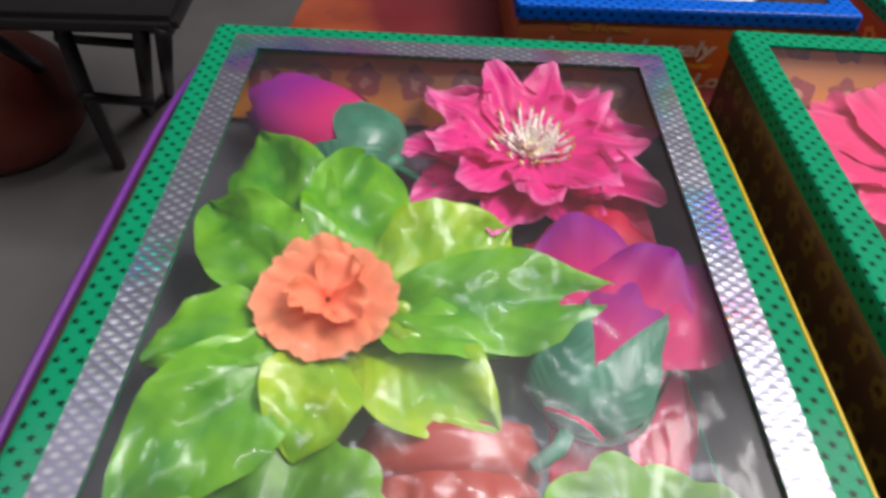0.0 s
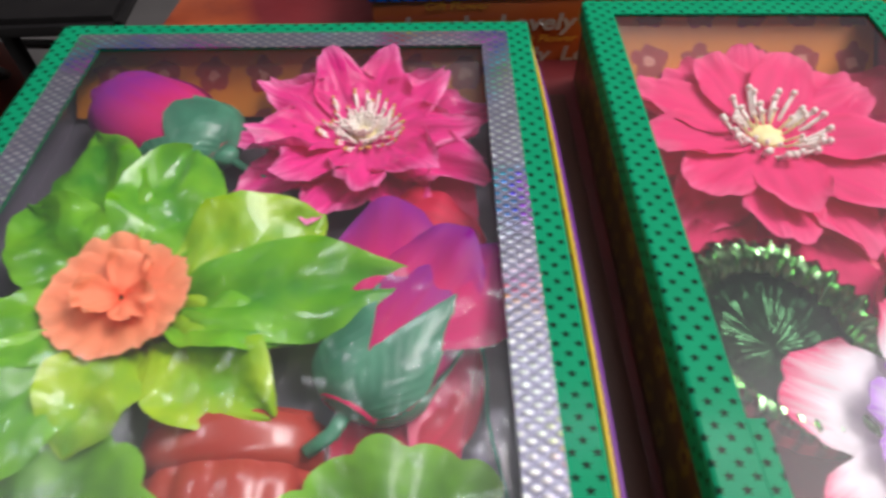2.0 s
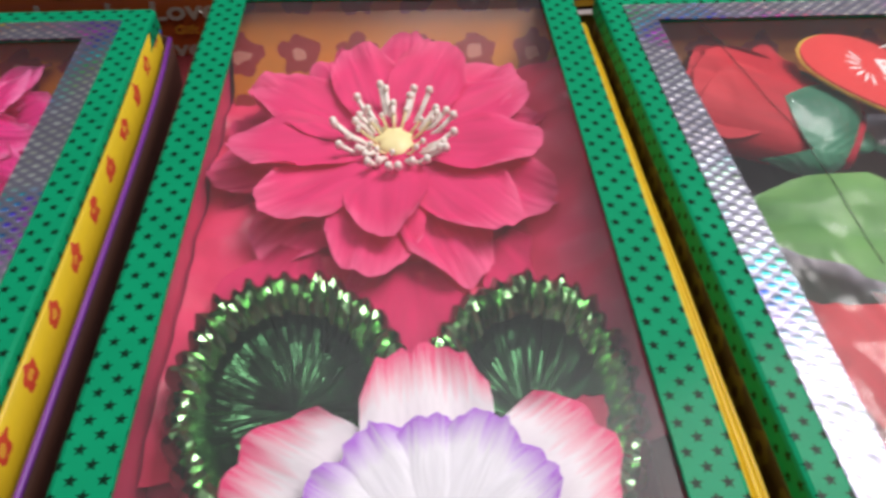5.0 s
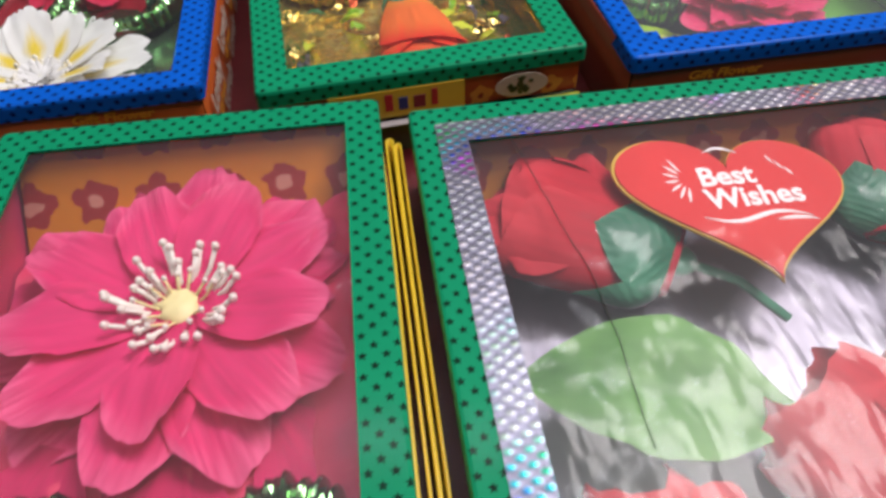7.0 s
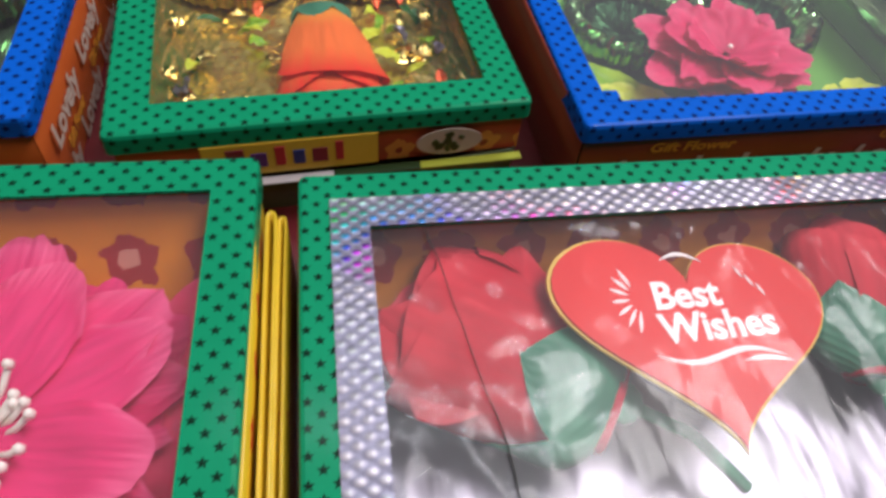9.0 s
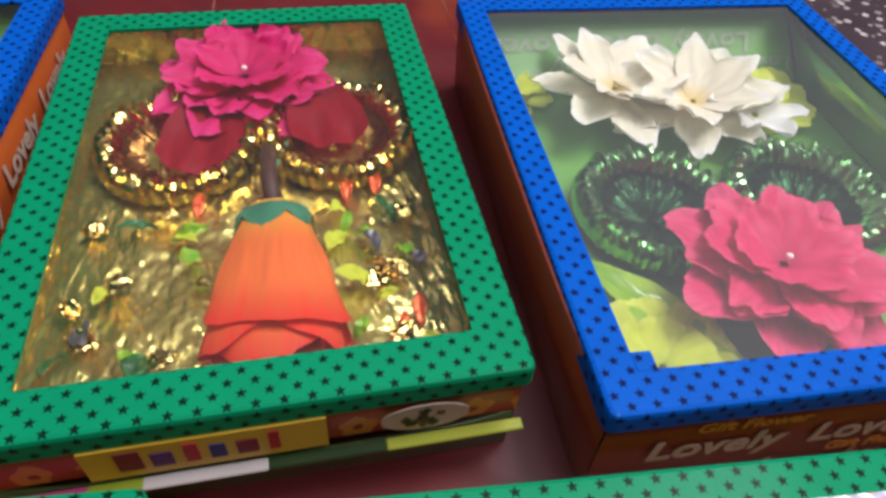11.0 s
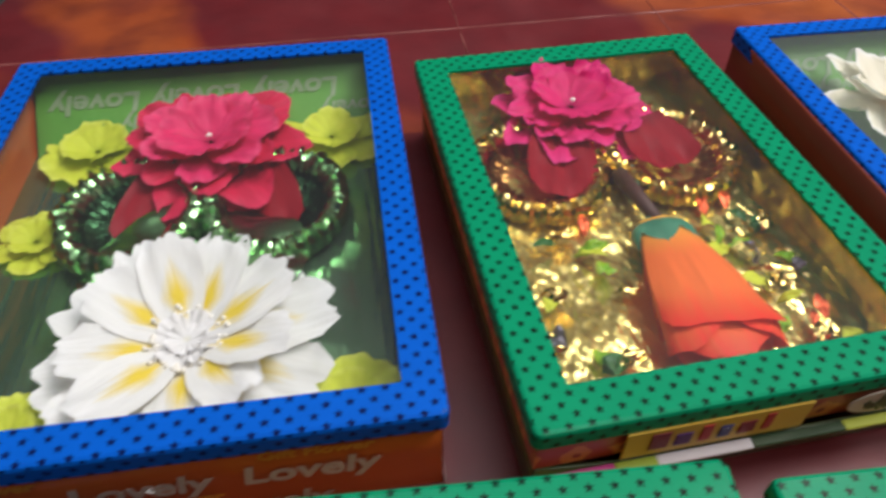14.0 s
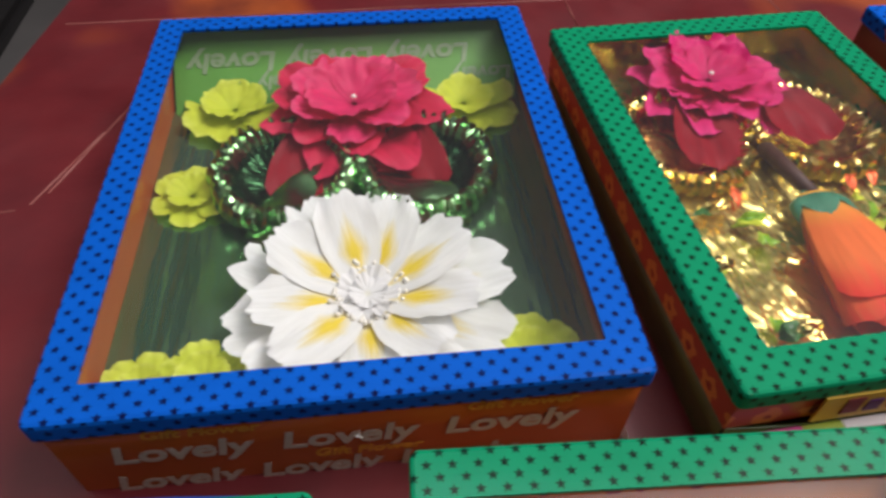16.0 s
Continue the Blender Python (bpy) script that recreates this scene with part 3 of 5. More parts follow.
def folded_flap(x, depth, z1, l, gap, bow, material):
    """A strip of card folded back on itself into a tall hairpin, open at the near end."""
    th = 0.0005
    line = []
    for i in range(25):
        line.append((x + bow * math.sin(math.pi * i / 24) - gap / 2, -l + l * i / 24))
    for i in range(1, 8):
        a = math.pi - math.pi * i / 8
        line.append((x + gap / 2 * math.cos(a), gap * 0.9 * math.sin(a)))
    for i in range(25):
        line.append((x + gap / 2 + 0.4 * bow * math.sin(math.pi * i / 24), -l * i / 24))
    bm = bmesh.new()
    rows = []
    for i, (px, py) in enumerate(line):
        a, b = line[max(i - 1, 0)], line[min(i + 1, len(line) - 1)]
        d = Vector((a[1] - b[1], b[0] - a[0], 0)).normalized() * th
        top = z1 + 0.0008 * noise.noise((py * 40, x * 90, 0))
        rows.append([bm.verts.new((px + d.x, py + d.y, depth)), bm.verts.new((px + d.x, py + d.y, top)), bm.verts.new((px - d.x, py - d.y, top)), bm.verts.new((px - d.x, py - d.y, depth))])
    for p, q in zip(rows, rows[1:]):
        for k in range(4):
            bm.faces.new((p[k], q[k], q[(k + 1) % 4], p[(k + 1) % 4]))
    bmesh.ops.recalc_face_normals(bm, faces=bm.faces[:])
    box_uv(bm)
    return bm


flap = new("card_flap")
flap.matrix_world = pose(0.2785, -0.046, 0, 0, 0, -2.8)
tagged(flap, "folded yellow card flaps standing between two green boxes", "card flap")
BRIGHT_YELLOW = blotch_print("bright_yellow_card", (0.74, 0.49, 0.018), (0.55, 0.08, 0.02), (0.62, 0.28, 0.03), 0.045, 0.07)
part("flap", folded_flap(-0.0012, 0.0005, 0.0375, 0.255, 0.0030, 0.0006, BRIGHT_YELLOW), BRIGHT_YELLOW, flap, smooth=True)
part("flap", folded_flap(0.0024, 0.0005, 0.0350, 0.245, 0.0022, -0.0004, BRIGHT_YELLOW), BRIGHT_YELLOW, flap, smooth=True)

DX, DY, DYAW = 0.0988, 0.1230, -0.7
D = gift_box("blue star-paper gift box on an orange tray, white lotus inside", DX, DY, DYAW, 0.1985, 0.246, 0.050, 0.0140, 0.0140, STAR_BLUE, ORANGE_CARD, ORANGE_CARD, flare=(0.001, 0.002, 0.001, 0.001), floor_mat=GREEN_SILVER, back_mat=ORANGE_CARD, floor_z=0.012)

EX, EY, EYAW = 0.2962, 0.1065, 2.2
E_ = gift_box("green star-paper gift box lined with gold foil, orange rose inside", EX, EY, EYAW, 0.160, 0.232, 0.0485, 0.0160, 0.0165, STAR_GREEN, RED_PATTERN, GOLD, z0=0.0225, flare=(0.001, 0.001, 0.001, 0.001))
under = new("gift_box")
under.matrix_world = pose(EX, EY, 0, 0, 0, EYAW)
tagged(under, "dark flower-printed card box under a green box", "gift box")
tray(under, 0.158, 0.230, 0.0, 0.0215, DARK_PRINT, BROWN_CARD, (0.001, 0.004, 0.004, 0.001))

for x0, x1, c in ((-0.075, -0.05, (0.55, 0.05, 0.25)), (-0.05, -0.035, (0.30, 0.38, 0.03)), (-0.035, 0.0, (0.66, 0.60, 0.62)), (0.0, 0.035, (0.02, 0.05, 0.015)), (0.035, 0.078, (0.42, 0.46, 0.05))):
    part("printed_edge", slab(x0, x1, -0.1205, -0.1165, 0.0215, 0.0228, 0.0004, 1), plain("edge_ink", tuple(v * 0.8 for v in c), c, 0.35, 50, coat=0.4), under)
FX, FY, FYAW = 0.4945, 0.0965, -0.7
F_ = gift_box("blue star-paper gift box on an orange tray darkened for shade, white lilies inside", FX, FY, FYAW, 0.1965, 0.249, 0.0515, 0.0130, 0.0140, STAR_BLUE, SHADED_ORANGE_CARD, GREEN_SILVER, flare=(0.004, 0.002, 0.001, 0.001), floor_mat=GREEN_CARD, back_mat=ORANGE_CARD, floor_z=0.012, film=STRONG_GLARE_FILM)


# words on the orange trays
WIDE = Matrix.Diagonal((1.25, 1, 1, 1))


def lovely_rows(boxx, w, l, front=True, right=True, left=False):
    hw, hl = w / 2, l / 2
    if front:
        for i, x in enumerate((-0.058, -0.003, 0.052)):
            put_letters("Lovely", 0.0138, WHITE_INK, boxx, pose(x, -hl + 0.0008, 0.0255, 87, 0, 0) @ WIDE)
            put_letters("Lovely", 0.0130, WHITE_INK, boxx, pose(x * 0.9 - 0.012, -hl + 0.0016, 0.0040, 87, 0, 0) @ WIDE)
            put_letters("Gift Flower", 0.0064, CREAM_INK, boxx, pose(x * 0.95 + 0.006, -hl + 0.0008, 0.0372 if i % 2 == 0 else 0.0152, 87, 0, 0) @ WIDE, "small_word")
    if right:
        for i, y in enumerate((-0.09, -0.035, 0.02, 0.075)):
            put_letters("Lovely", 0.0132, WHITE_INK, boxx, pose(hw + 0.0003, y, 0.028, 86, 0, 90) @ WIDE)
            put_letters("Gift Flower", 0.0068, CREAM_INK, boxx, pose(hw - 0.0003, y + 0.006, 0.0155, 86, 0, 90), "small_word")
            put_letters("Lovely", 0.0132, WHITE_INK, boxx, pose(hw - 0.0013, y - 0.022, 0.005, 86, 0, 90) @ WIDE)
    # words on the turned-in far wall and lining, upside down as the card folds
    for i, x in enumerate((-0.062, -0.008, 0.046)):
        put_letters("Lovely", 0.0152, FAINT_INK, boxx, pose(x, hl - 0.0172, 0.0320, -40, 0, 180) @ Matrix.Diagonal((1.2, 1, 1, 1)))
        put_letters("Lovely", 0.011, FAINT_INK, boxx, pose(x + 0.03, hl - 0.0267, 0.0238, -40, 0, 180) @ Matrix.Diagonal((1.2, 1, 1, 1)))


lovely_rows(D, 0.1985, 0.246)
lovely_rows(F_, 0.1965, 0.249, right=False)
for bx, hl in ((D, 0.123), (F_, 0.1245)):
    bm = slab(-0.094, 0.094, -0.0005, 0.0005, -0.024, 0.024)
    bmesh.ops.transform(bm, matrix=pose(0, hl - 0.0210, 0.0275, -50, 0, 0), verts=bm.verts[:])
    part("lining_card", bm, GREEN_CARD, bx, "green printed lining card")

for bx, w, hl, z1 in ((A, 0.249, 0.155, 0.041), (B, 0.162, 0.150, 0.049), (C, 0.248, 0.155, 0.0445)):
    dz = z1 - 0.012
    bm = slab(-w / 2 + 0.006, w / 2 - 0.006, -0.0005, 0.0005, -dz * 0.72, dz * 0.72)
    lay = bm.loops.layers.uv.verify()
    for fc in bm.faces:
        for lp in fc.loops:
            lp[lay].uv = (lp.vert.co.x + 0.004, lp.vert.co.z + 0.012)
    bmesh.ops.transform(bm, matrix=pose(0, hl - 0.008 - dz * 0.5, 0.007 + dz * 0.5, -46, 0, 0), verts=bm.verts[:])
    part("lining_card", bm, AMBER_CARD, bx, "amber lining card printed with red flowers")

# plate with a coloured word-mark drawn as blocks, and a round emblem, on box E's near wall
PLATE = plain("yellow_plate", (0.55, 0.33, 0.02), (0.66, 0.43, 0.05), 0.45, 50)
part("name_plate", slab(-0.048, 0.018, -0.1168, -0.1160, 0.0248, 0.0398), PLATE, E_, "yellow printed plate")
INK = {c: plain(c + "_ink", tuple(v * 0.8 for v in k), k, 0.5, 60) for c, k in dict(red=(0.45, 0.02, 0.03), navy=(0.02, 0.03, 0.18), maroon=(0.20, 0.01, 0.03), violet=(0.10, 0.02, 0.16)).items()}
for x, hgt, wd, c in ((-0.036, 0.0095, 0.0068, "maroon"), (-0.0275, 0.007, 0.006, "violet"), (-0.0195, 0.0095, 0.004, "red"), (-0.0125, 0.007, 0.0045, "navy"), (-0.0045, 0.007, 0.006, "maroon"), (0.003, 0.0095, 0.0032, "red")):
    part("word_mark_block", slab(x - wd / 2, x + wd / 2, -0.1173, -0.1168, 0.0285, 0.0285 + hgt, 0.0002, 1), INK[c], E_)
part("emblem", prism([(0.047 + 0.0135 * math.cos(a * math.tau / 28), 0.0065 * math.sin(a * math.tau / 28)) for a in range(28)], 0, 0.0005), WHITE_INK, E_, "pale oval emblem").matrix_basis = pose(0, -0.1163, 0.032, 90, 0, 0)
EMB = bmesh.new()
for i in range(26):
    a, r = random.uniform(0, math.tau), random.uniform(0, 1) ** 0.6
    b = slab(-0.0011, 0.0011, -0.0009, 0.0009, 0, 0.0004)
    bmesh.ops.transform(b, matrix=pose(0.0065 * r * math.cos(a), 0.0042 * r * math.sin(a), 0, 0, 0, random.uniform(0, 180)), verts=b.verts[:])
    tmp = bpy.data.meshes.new("t")
    b.to_mesh(tmp)
    b.free()
    EMB.from_mesh(tmp)
    bpy.data.meshes.remove(tmp)
part("emblem_motif", EMB, DARK_PRINT, E_).matrix_basis = pose(0.047, -0.1168, 0.032, 90, 0, 0)


# ---- flowers ----
def petal_mesh(name, L, W, cup=0.3, curl=0.0, ripple=0.0, point=0.5, claw=0.18, jag=0.0, seed=0, nu=12, nv=8, material=None):
    """One cloth petal lying along +x from its claw; point 0 is blunt, 1 is sharp."""
    bm = bmesh.new()
    lay = bm.loops.layers.uv.verify()
    rows, uvs = [], {}
    for i in range(nu + 1):
        u = 1 - (1 - i / nu) ** 1.5
        wide = math.sin(math.pi * min(1, u ** (0.85 + 0.25 * (1 - point)) * (0.62 + 0.38 * point) + 0.02)) ** (0.75 + 0.4 * point)
        if point < 0.5 and u > 0.66:  # round tip
            wide *= math.sqrt(1 - 0.985 * ((u - 0.66) / 0.34) ** 3.2)
        half = W / 2 * max(wide, claw * (1 - u) + 0.02)
        row = []
        for j in range(nv + 1):
            v = 2 * j / nv - 1
            tip = jag * noise.noise((v * 3.1 + seed, seed * 1.7, 0.3)) * L * max(0, u - 0.6) * 2.5 * min(1.0, wide * (1.2 if point < 0.5 else 9.0))
            x = u * L + tip - (v * v) * L * (0.02 if point < 0.5 else 0.10) * u * (1 - 0.6 * point)
            y = v * half * (1 + jag * 0.4 * noise.noise((u * 6, seed + v, 1.3)))
            z = cup * half * v * v + curl * L * u * u + ripple * L * u * noise.noise((u * 2.6 + seed * 3.3, v * 2.2, seed))
            z += 0.04 * W * (1 - abs(v)) * (-1 if cup > 0 else 1) * u
            row.append(bm.verts.new((x, y, z)))
            uvs[row[-1]] = (j / nv, u)
        rows.append(row)
    for p, q in zip(rows, rows[1:]):
        for j in range(nv):
            f = bm.faces.new((p[j], q[j], q[j + 1], p[j + 1]))
            f.smooth = True
    for f in bm.faces:
        for l in f.loops:
            l[lay].uv = uvs[l.vert]
    me = bpy.data.meshes.new(name)
    bm.to_mesh(me)
    bm.free()
    me.materials.append(material)
    return me


def whorl(e, n, kinds, lift, z, r0, turn=0.0, jitter=4.0, scale=1.0, name="petal"):
    """n petals round the middle, each raised by lift degrees."""
    for i in range(n):
        a = turn + 360 * i / n + random.uniform(-jitter, jitter)
        m = pose(0, 0, z, 0, 0, a) @ pose(r0, 0, 0, random.uniform(-8, 8), -lift + random.uniform(-jitter, jitter), 0)
        again(name, kinds[i % len(kinds)], e, m @ Matrix.Scale(scale * random.uniform(0.93, 1.05), 4))


def flower(label, at, tilt=(0, 0, 0), group=""):
    e = new("artificial_flower")
    e.matrix_world = pose(*at, *tilt)
    return tagged(e, label, "artificial flower", group)


def blob(r, h, n=14, m=7, rough=0.0):
    bm = bmesh.new()
    bmesh.ops.create_uvsphere(bm, u_segments=n, v_segments=m, radius=1)
    for v in bm.verts:
        k = 1 + rough * noise.noise(v.co * 3.1)
        v.co = (v.co.x * r * k, v.co.y * r * k, v.co.z * h * k)
    return bm


def stamens(e, n, r0, r1, h, material, tips, knob=0.0012, thick=0.0005, ball=None):
    for i in range(n):
        a = math.tau * i / n + random.uniform(-0.15, 0.15)
        k = random.uniform(0.75, 1.1)
        p = [(r0 * math.cos(a), r0 * math.sin(a), 0.001), (0.6 * (r0 + r1) * k * math.cos(a), 0.6 * (r0 + r1) * k * math.sin(a), h * 0.6), (r1 * k * math.cos(a), r1 * k * math.sin(a), h * k)]
        s = part("stamen", tube(p, thick, 5), material, e, smooth=True)
        b = blob(knob, knob * 1.3, 6, 4)
        bmesh.ops.translate(b, vec=p[-1], verts=b.verts[:])
        part("anther", b, tips, s, smooth=True)


def leaf(label, base, tip, width, material, arch=0.006, roll=0.0, wave=0.03, lobed=0.0, thing=True, seed=None, parent=None):
    """A moulded leaf from base to tip, folded along its midrib."""
    base, tip = Vector(base), Vector(tip)
    d = tip - base
    L = d.length
    seed = seed if seed is not None else base.x * 91 + tip.y * 57
    bm = bmesh.new()
    lay = bm.loops.layers.uv.verify()
    nu, nv, rows, uvs = 18, 8, [], {}
    for i in range(nu + 1):
        u = i / nu
        half = width / 2 * max(0.035, math.sin(math.pi * min(0.99, 0.02 + u ** 1.12 * 0.97)) ** (0.95 if u < 0.5 else 0.82)) * (1 + lobed * math.sin(u * 24) + 0.05 * noise.noise((u * 5, seed, 0)))
        row = []
        for j in range(nv + 1):
            v = 2 * j / nv - 1
            z = 0.060 * width * noise.noise((u * 9 + seed, v * 3.6, seed)) + arch * math.sin(math.pi * u) + abs(v) * half * 0.46 - v * v * half * 0.30 + 0.02 * width * math.sin((u * 9 - abs(v) * 1.6) * 3) * abs(v) + wave * width * noise.noise((u * 4 + seed, v * 1.6, seed))
            row.append(bm.verts.new((u * L, v * half, z)))
            uvs[row[-1]] = (j / nv, u)
        rows.append(row)
    for p, q in zip(rows, rows[1:]):
        for j in range(nv):
            bm.faces.new((p[j], q[j], q[j + 1], p[j + 1]))
    for f in bm.faces:
        for l in f.loops:
            l[lay].uv = uvs[l.vert]
    x = d.normalized()
    y = Vector((0, 0, 1)).cross(x).normalized()
    rot = Matrix((x, y, x.cross(y))).transposed().to_4x4() @ pose(0, 0, 0, roll, 0, 0)
    ob = obj("leaf" if parent else "artificial_leaf", bm, material, parent)
    ob.matrix_basis = Matrix.Translation(base) @ rot
    if not parent:
        tagged(ob, label, "artificial leaf")
    return ob


def bud_petal(L, R, a0, span, grow=0.0, flare=0.0, top=1.0, seed=0, material=None, belly=0.45, nu=14, nv=12, base_r=0.25, name="petal"):
    """A petal wrapped round a bud that points along +x."""
    bm = bmesh.new()
    lay = bm.loops.layers.uv.verify()
    rows, uvs = [], {}
    for i in range(nu + 1):
        u = i / nu
        row = []
        for j in range(nv + 1):
            v = 2 * j / nv - 1
            uu = u * (top - 0.16 * v * v * top + 0.05 * noise.noise((v * 2.2 + seed, seed, 0)))
            prof = base_r + (1 - base_r) * math.sin(math.pi * min(1, (uu / (belly * 2)))) if uu < belly else 1 - 0.42 * ((uu - belly) / (1 - belly)) ** 1.6
            r = R * (prof + grow) + flare * R * max(0, uu - 0.6) ** 1.5 * 3 + R * 0.05 * noise.noise((uu * 4, v * 3, seed))
            a = a0 + v * span / 2
            row.append(bm.verts.new((uu * L, r * math.cos(a), r * math.sin(a))))
            uvs[row[-1]] = (j / nv, u)
        rows.append(row)
    for p, q in zip(rows, rows[1:]):
        for j in range(nv):
            bm.faces.new((p[j], q[j], q[j + 1], p[j + 1]))
    for f in bm.faces:
        f.smooth = True
        for l in f.loops:
            l[lay].uv = uvs[l.vert]
    me = bpy.data.meshes.new(name)
    bm.to_mesh(me)
    bm.free()
    me.materials.append(material)
    return me


def cloth_petal(L, W, seed, material, sharp=0.35, q=2.4, wide=0.6, notch=0.0, frill=0.04, cup=0.18, curl=0.04, pleat=0.03, crumple=0.06, claw=0.3, nu=12, nv=14, name="petal"):
    """A soft cut-cloth petal along +x: frayed outline, lengthwise pleats and random crumples."""
    bm = bmesh.new()
    lay = bm.loops.layers.uv.verify()
    rows, uvs = [], {}
    skew = 0.10 * noise.noise((seed * 2.7, 0.4, 0.9))
    for i in range(nu + 1):
        u = i / nu
        broad = claw + (1 - claw) * math.sin(math.pi / 2 * min(1, u / wide)) ** 1.2
        row = []
        for j in range(nv + 1):
            v = 2 * j / nv - 1
            end = 1 - sharp * abs(v + skew) ** q - notch * math.exp(-(v / 0.2) ** 2) + frill * (noise.noise((v * 3.3 + seed, seed, 0.2)) + 0.7 * noise.noise((v * 9 + seed, 0.7, seed)))
            x = L * u * (1 + (end - 1) * u ** 1.6)
            y = W / 2 * broad * (v + skew * u * (1 - v * v)) * (1 + 0.5 * frill * noise.noise((u * 8, v + seed, 1.3)))
            z = cup * W / 2 * broad * v * v + curl * L * u * u
            z += pleat * W * u * math.sin(v * 8 + seed + 1.5 * noise.noise((u * 2.0, v, seed)))
            z += crumple * L * u * noise.noise((u * 2.6 + seed * 3.3, v * 1.9, seed)) + 0.35 * crumple * L * u * noise.noise((u * 7 + seed, v * 5.5, seed))
            row.append(bm.verts.new((x, y, z)))
            uvs[row[-1]] = (j / nv, u)
        rows.append(row)
    for p, r in zip(rows, rows[1:]):
        for j in range(nv):
            bm.faces.new((p[j], r[j], r[j + 1], p[j + 1]))
    for f in bm.faces:
        f.smooth = True
        for l in f.loops:
            l[lay].uv = uvs[l.vert]
    me = bpy.data.meshes.new(name)
    bm.to_mesh(me)
    bm.free()
    me.materials.append(material)
    return me


def cloth_flower(label, at, tilt, layers, seed=0.0):
    """layers: (count, radius, width, lift, z, turn, material, petal settings)."""
    e = flower(label, at, tilt)
    for k, (n, R, W, lift, z, turn, material, kw) in enumerate(layers):
        ms = [cloth_petal(R, W, seed + 11.3 * k + 1.7 * i, material, **kw) for i in range(min(n, 5))]
        whorl(e, n, ms, lift, z, 0.0015, turn, 5)
    return e


def calyx(e, L, R, n, reach, green, turn=0.0, mid=0.42, spread=1.0):
    """Green cup round a bud that points along +x, split into n pointed sepals."""
    for k in range(n):
        bm = bmesh.new()
        lay = bm.loops.layers.uv.verify()
        rows, uvs, nu, nv = [], {}, 16, 8
        long_ = reach * random.uniform(0.85, 1.15)
        for i in range(nu + 1):
            u = i / nu
            round_ = math.sqrt(max(0.0, 1 - (1 - min(u / mid, 1.0)) ** 2))
            r = R * max(round_, 0.12) * (1 + 0.02 * max(0, u - mid))
            half = math.pi / n * 1.03 * (1.0 if u < mid else max(0.03, 1 - ((u - mid) / (1 - mid)) ** 1.25) * spread)
            row = []
            for j in range(nv + 1):
                v = 2 * j / nv - 1
                a = turn + math.tau * k / n + v * half
                rr = r * (1 + 0.03 * noise.noise((u * 4 + k, v * 2, R * 90)) + 0.04 * (1 - abs(v)) * u)
                row.append(bm.verts.new((L * long_ * u - 0.02 * L, rr * math.cos(a), rr * math.sin(a))))
                uvs[row[-1]] = (j / nv, u)
            rows.append(row)
        for p, q in zip(rows, rows[1:]):
            for j in range(nv):
                bm.faces.new((p[j], q[j], q[j + 1], p[j + 1]))
        for f in bm.faces:
            for l in f.loops:
                l[lay].uv = uvs[l.vert]
        part("sepal", bm, green, e, smooth=True)


def rose_bud(label, base, tip, R, petals, green, sepals=5, open_=0.25, sepal_len=0.62, flat=0.62, category="artificial flower", belly=0.45, base_r=0.25):
    base, tip = Vector(base), Vector(tip)
    d = tip - base
    L = d.length
    x = d.normalized()
    y = Vector((0, 0, 1)).cross(x).normalized()
    e = new("artificial_rosebud")
    e.matrix_world = Matrix.Translation(base) @ Matrix((x, y, x.cross(y))).transposed().to_4x4() @ Matrix.Diagonal((1, 1, flat, 1))
    tagged(e, label, category, "artificial rosebuds in the boxes")
    s = abs(base.x * 31 + base.y * 17) + 1
    for i in range(7):
        again("petal", bud_petal(L, R * (0.70 + 0.05 * i), i * 2.4 + s, 2.3 + 0.15 * i, 0.0, open_ * (i / 6), 1.0 - 0.03 * i, s + i, petals, belly=belly, base_r=base_r), e, Matrix())
    wide = base_r + (1 - base_r) * math.sin(math.pi * min(0.5, sepal_len * 0.75 / (2 * belly)))
    calyx(e, L, R * wide * 1.01, sepals, sepal_len, green, s, 0.5)
    part("hip", blob(R * 0.24, R * 0.24), green, e, smooth=True)
    part("stem", tube([(-L * 0.02, 0, 0), (-L * 0.3, 0, -0.001), (-L * 0.55, R * 0.2, -R * 0.3)], R * 0.075, 8), green, e, smooth=True)
    return e


PINK_SATIN = petal_mat("pink_satin_petal", (0.70, 0.015, 0.19), (0.88, 0.04, 0.29), (0.93, 0.20, 0.47), 0.34, 0.30)
PINK_DEEP = petal_mat("crimson_pink_petal", (0.55, 0.012, 0.09), (0.72, 0.022, 0.14), (0.80, 0.05, 0.20), 0.22, 0.65)
PINK = petal_mat("rose_pink_petal", (0.76, 0.015, 0.14), (0.86, 0.042, 0.20), (0.90, 0.12, 0.29), 0.22, 0.6)
HOT_PINK = petal_mat("hot_pink_petal", (0.60, 0.016, 0.11), (0.82, 0.038, 0.165), (0.86, 0.085, 0.22), 0.3, 0.5)
DEEP_RED = petal_mat("crimson_petal", (0.50, 0.007, 0.040), (0.70, 0.020, 0.075), (0.74, 0.03, 0.10), 0.3, 0.5)
DARK_CRIMSON = petal_mat("dark_crimson_petal", (0.20, 0.003, 0.012), (0.32, 0.005, 0.016), (0.34, 0.007, 0.018), 0.25, 0.55)
MAGENTA = petal_mat("magenta_petal", (0.50, 0.007, 0.12), (0.79, 0.024, 0.185), (0.84, 0.05, 0.25), 0.3, 0.55)
RED_ROSE = petal_mat("red_rose_petal", (0.45, 0.01, 0.03), (0.62, 0.025, 0.045), (0.70, 0.05, 0.07), 0.2, 0.6)
PURPLE_BUD = petal_mat("pink_to_purple_petal", (0.74, 0.012, 0.12), (0.70, 0.015, 0.17), (0.26, 0.012, 0.28), 0.15, 0.5, mids=(0.2, 0.45))
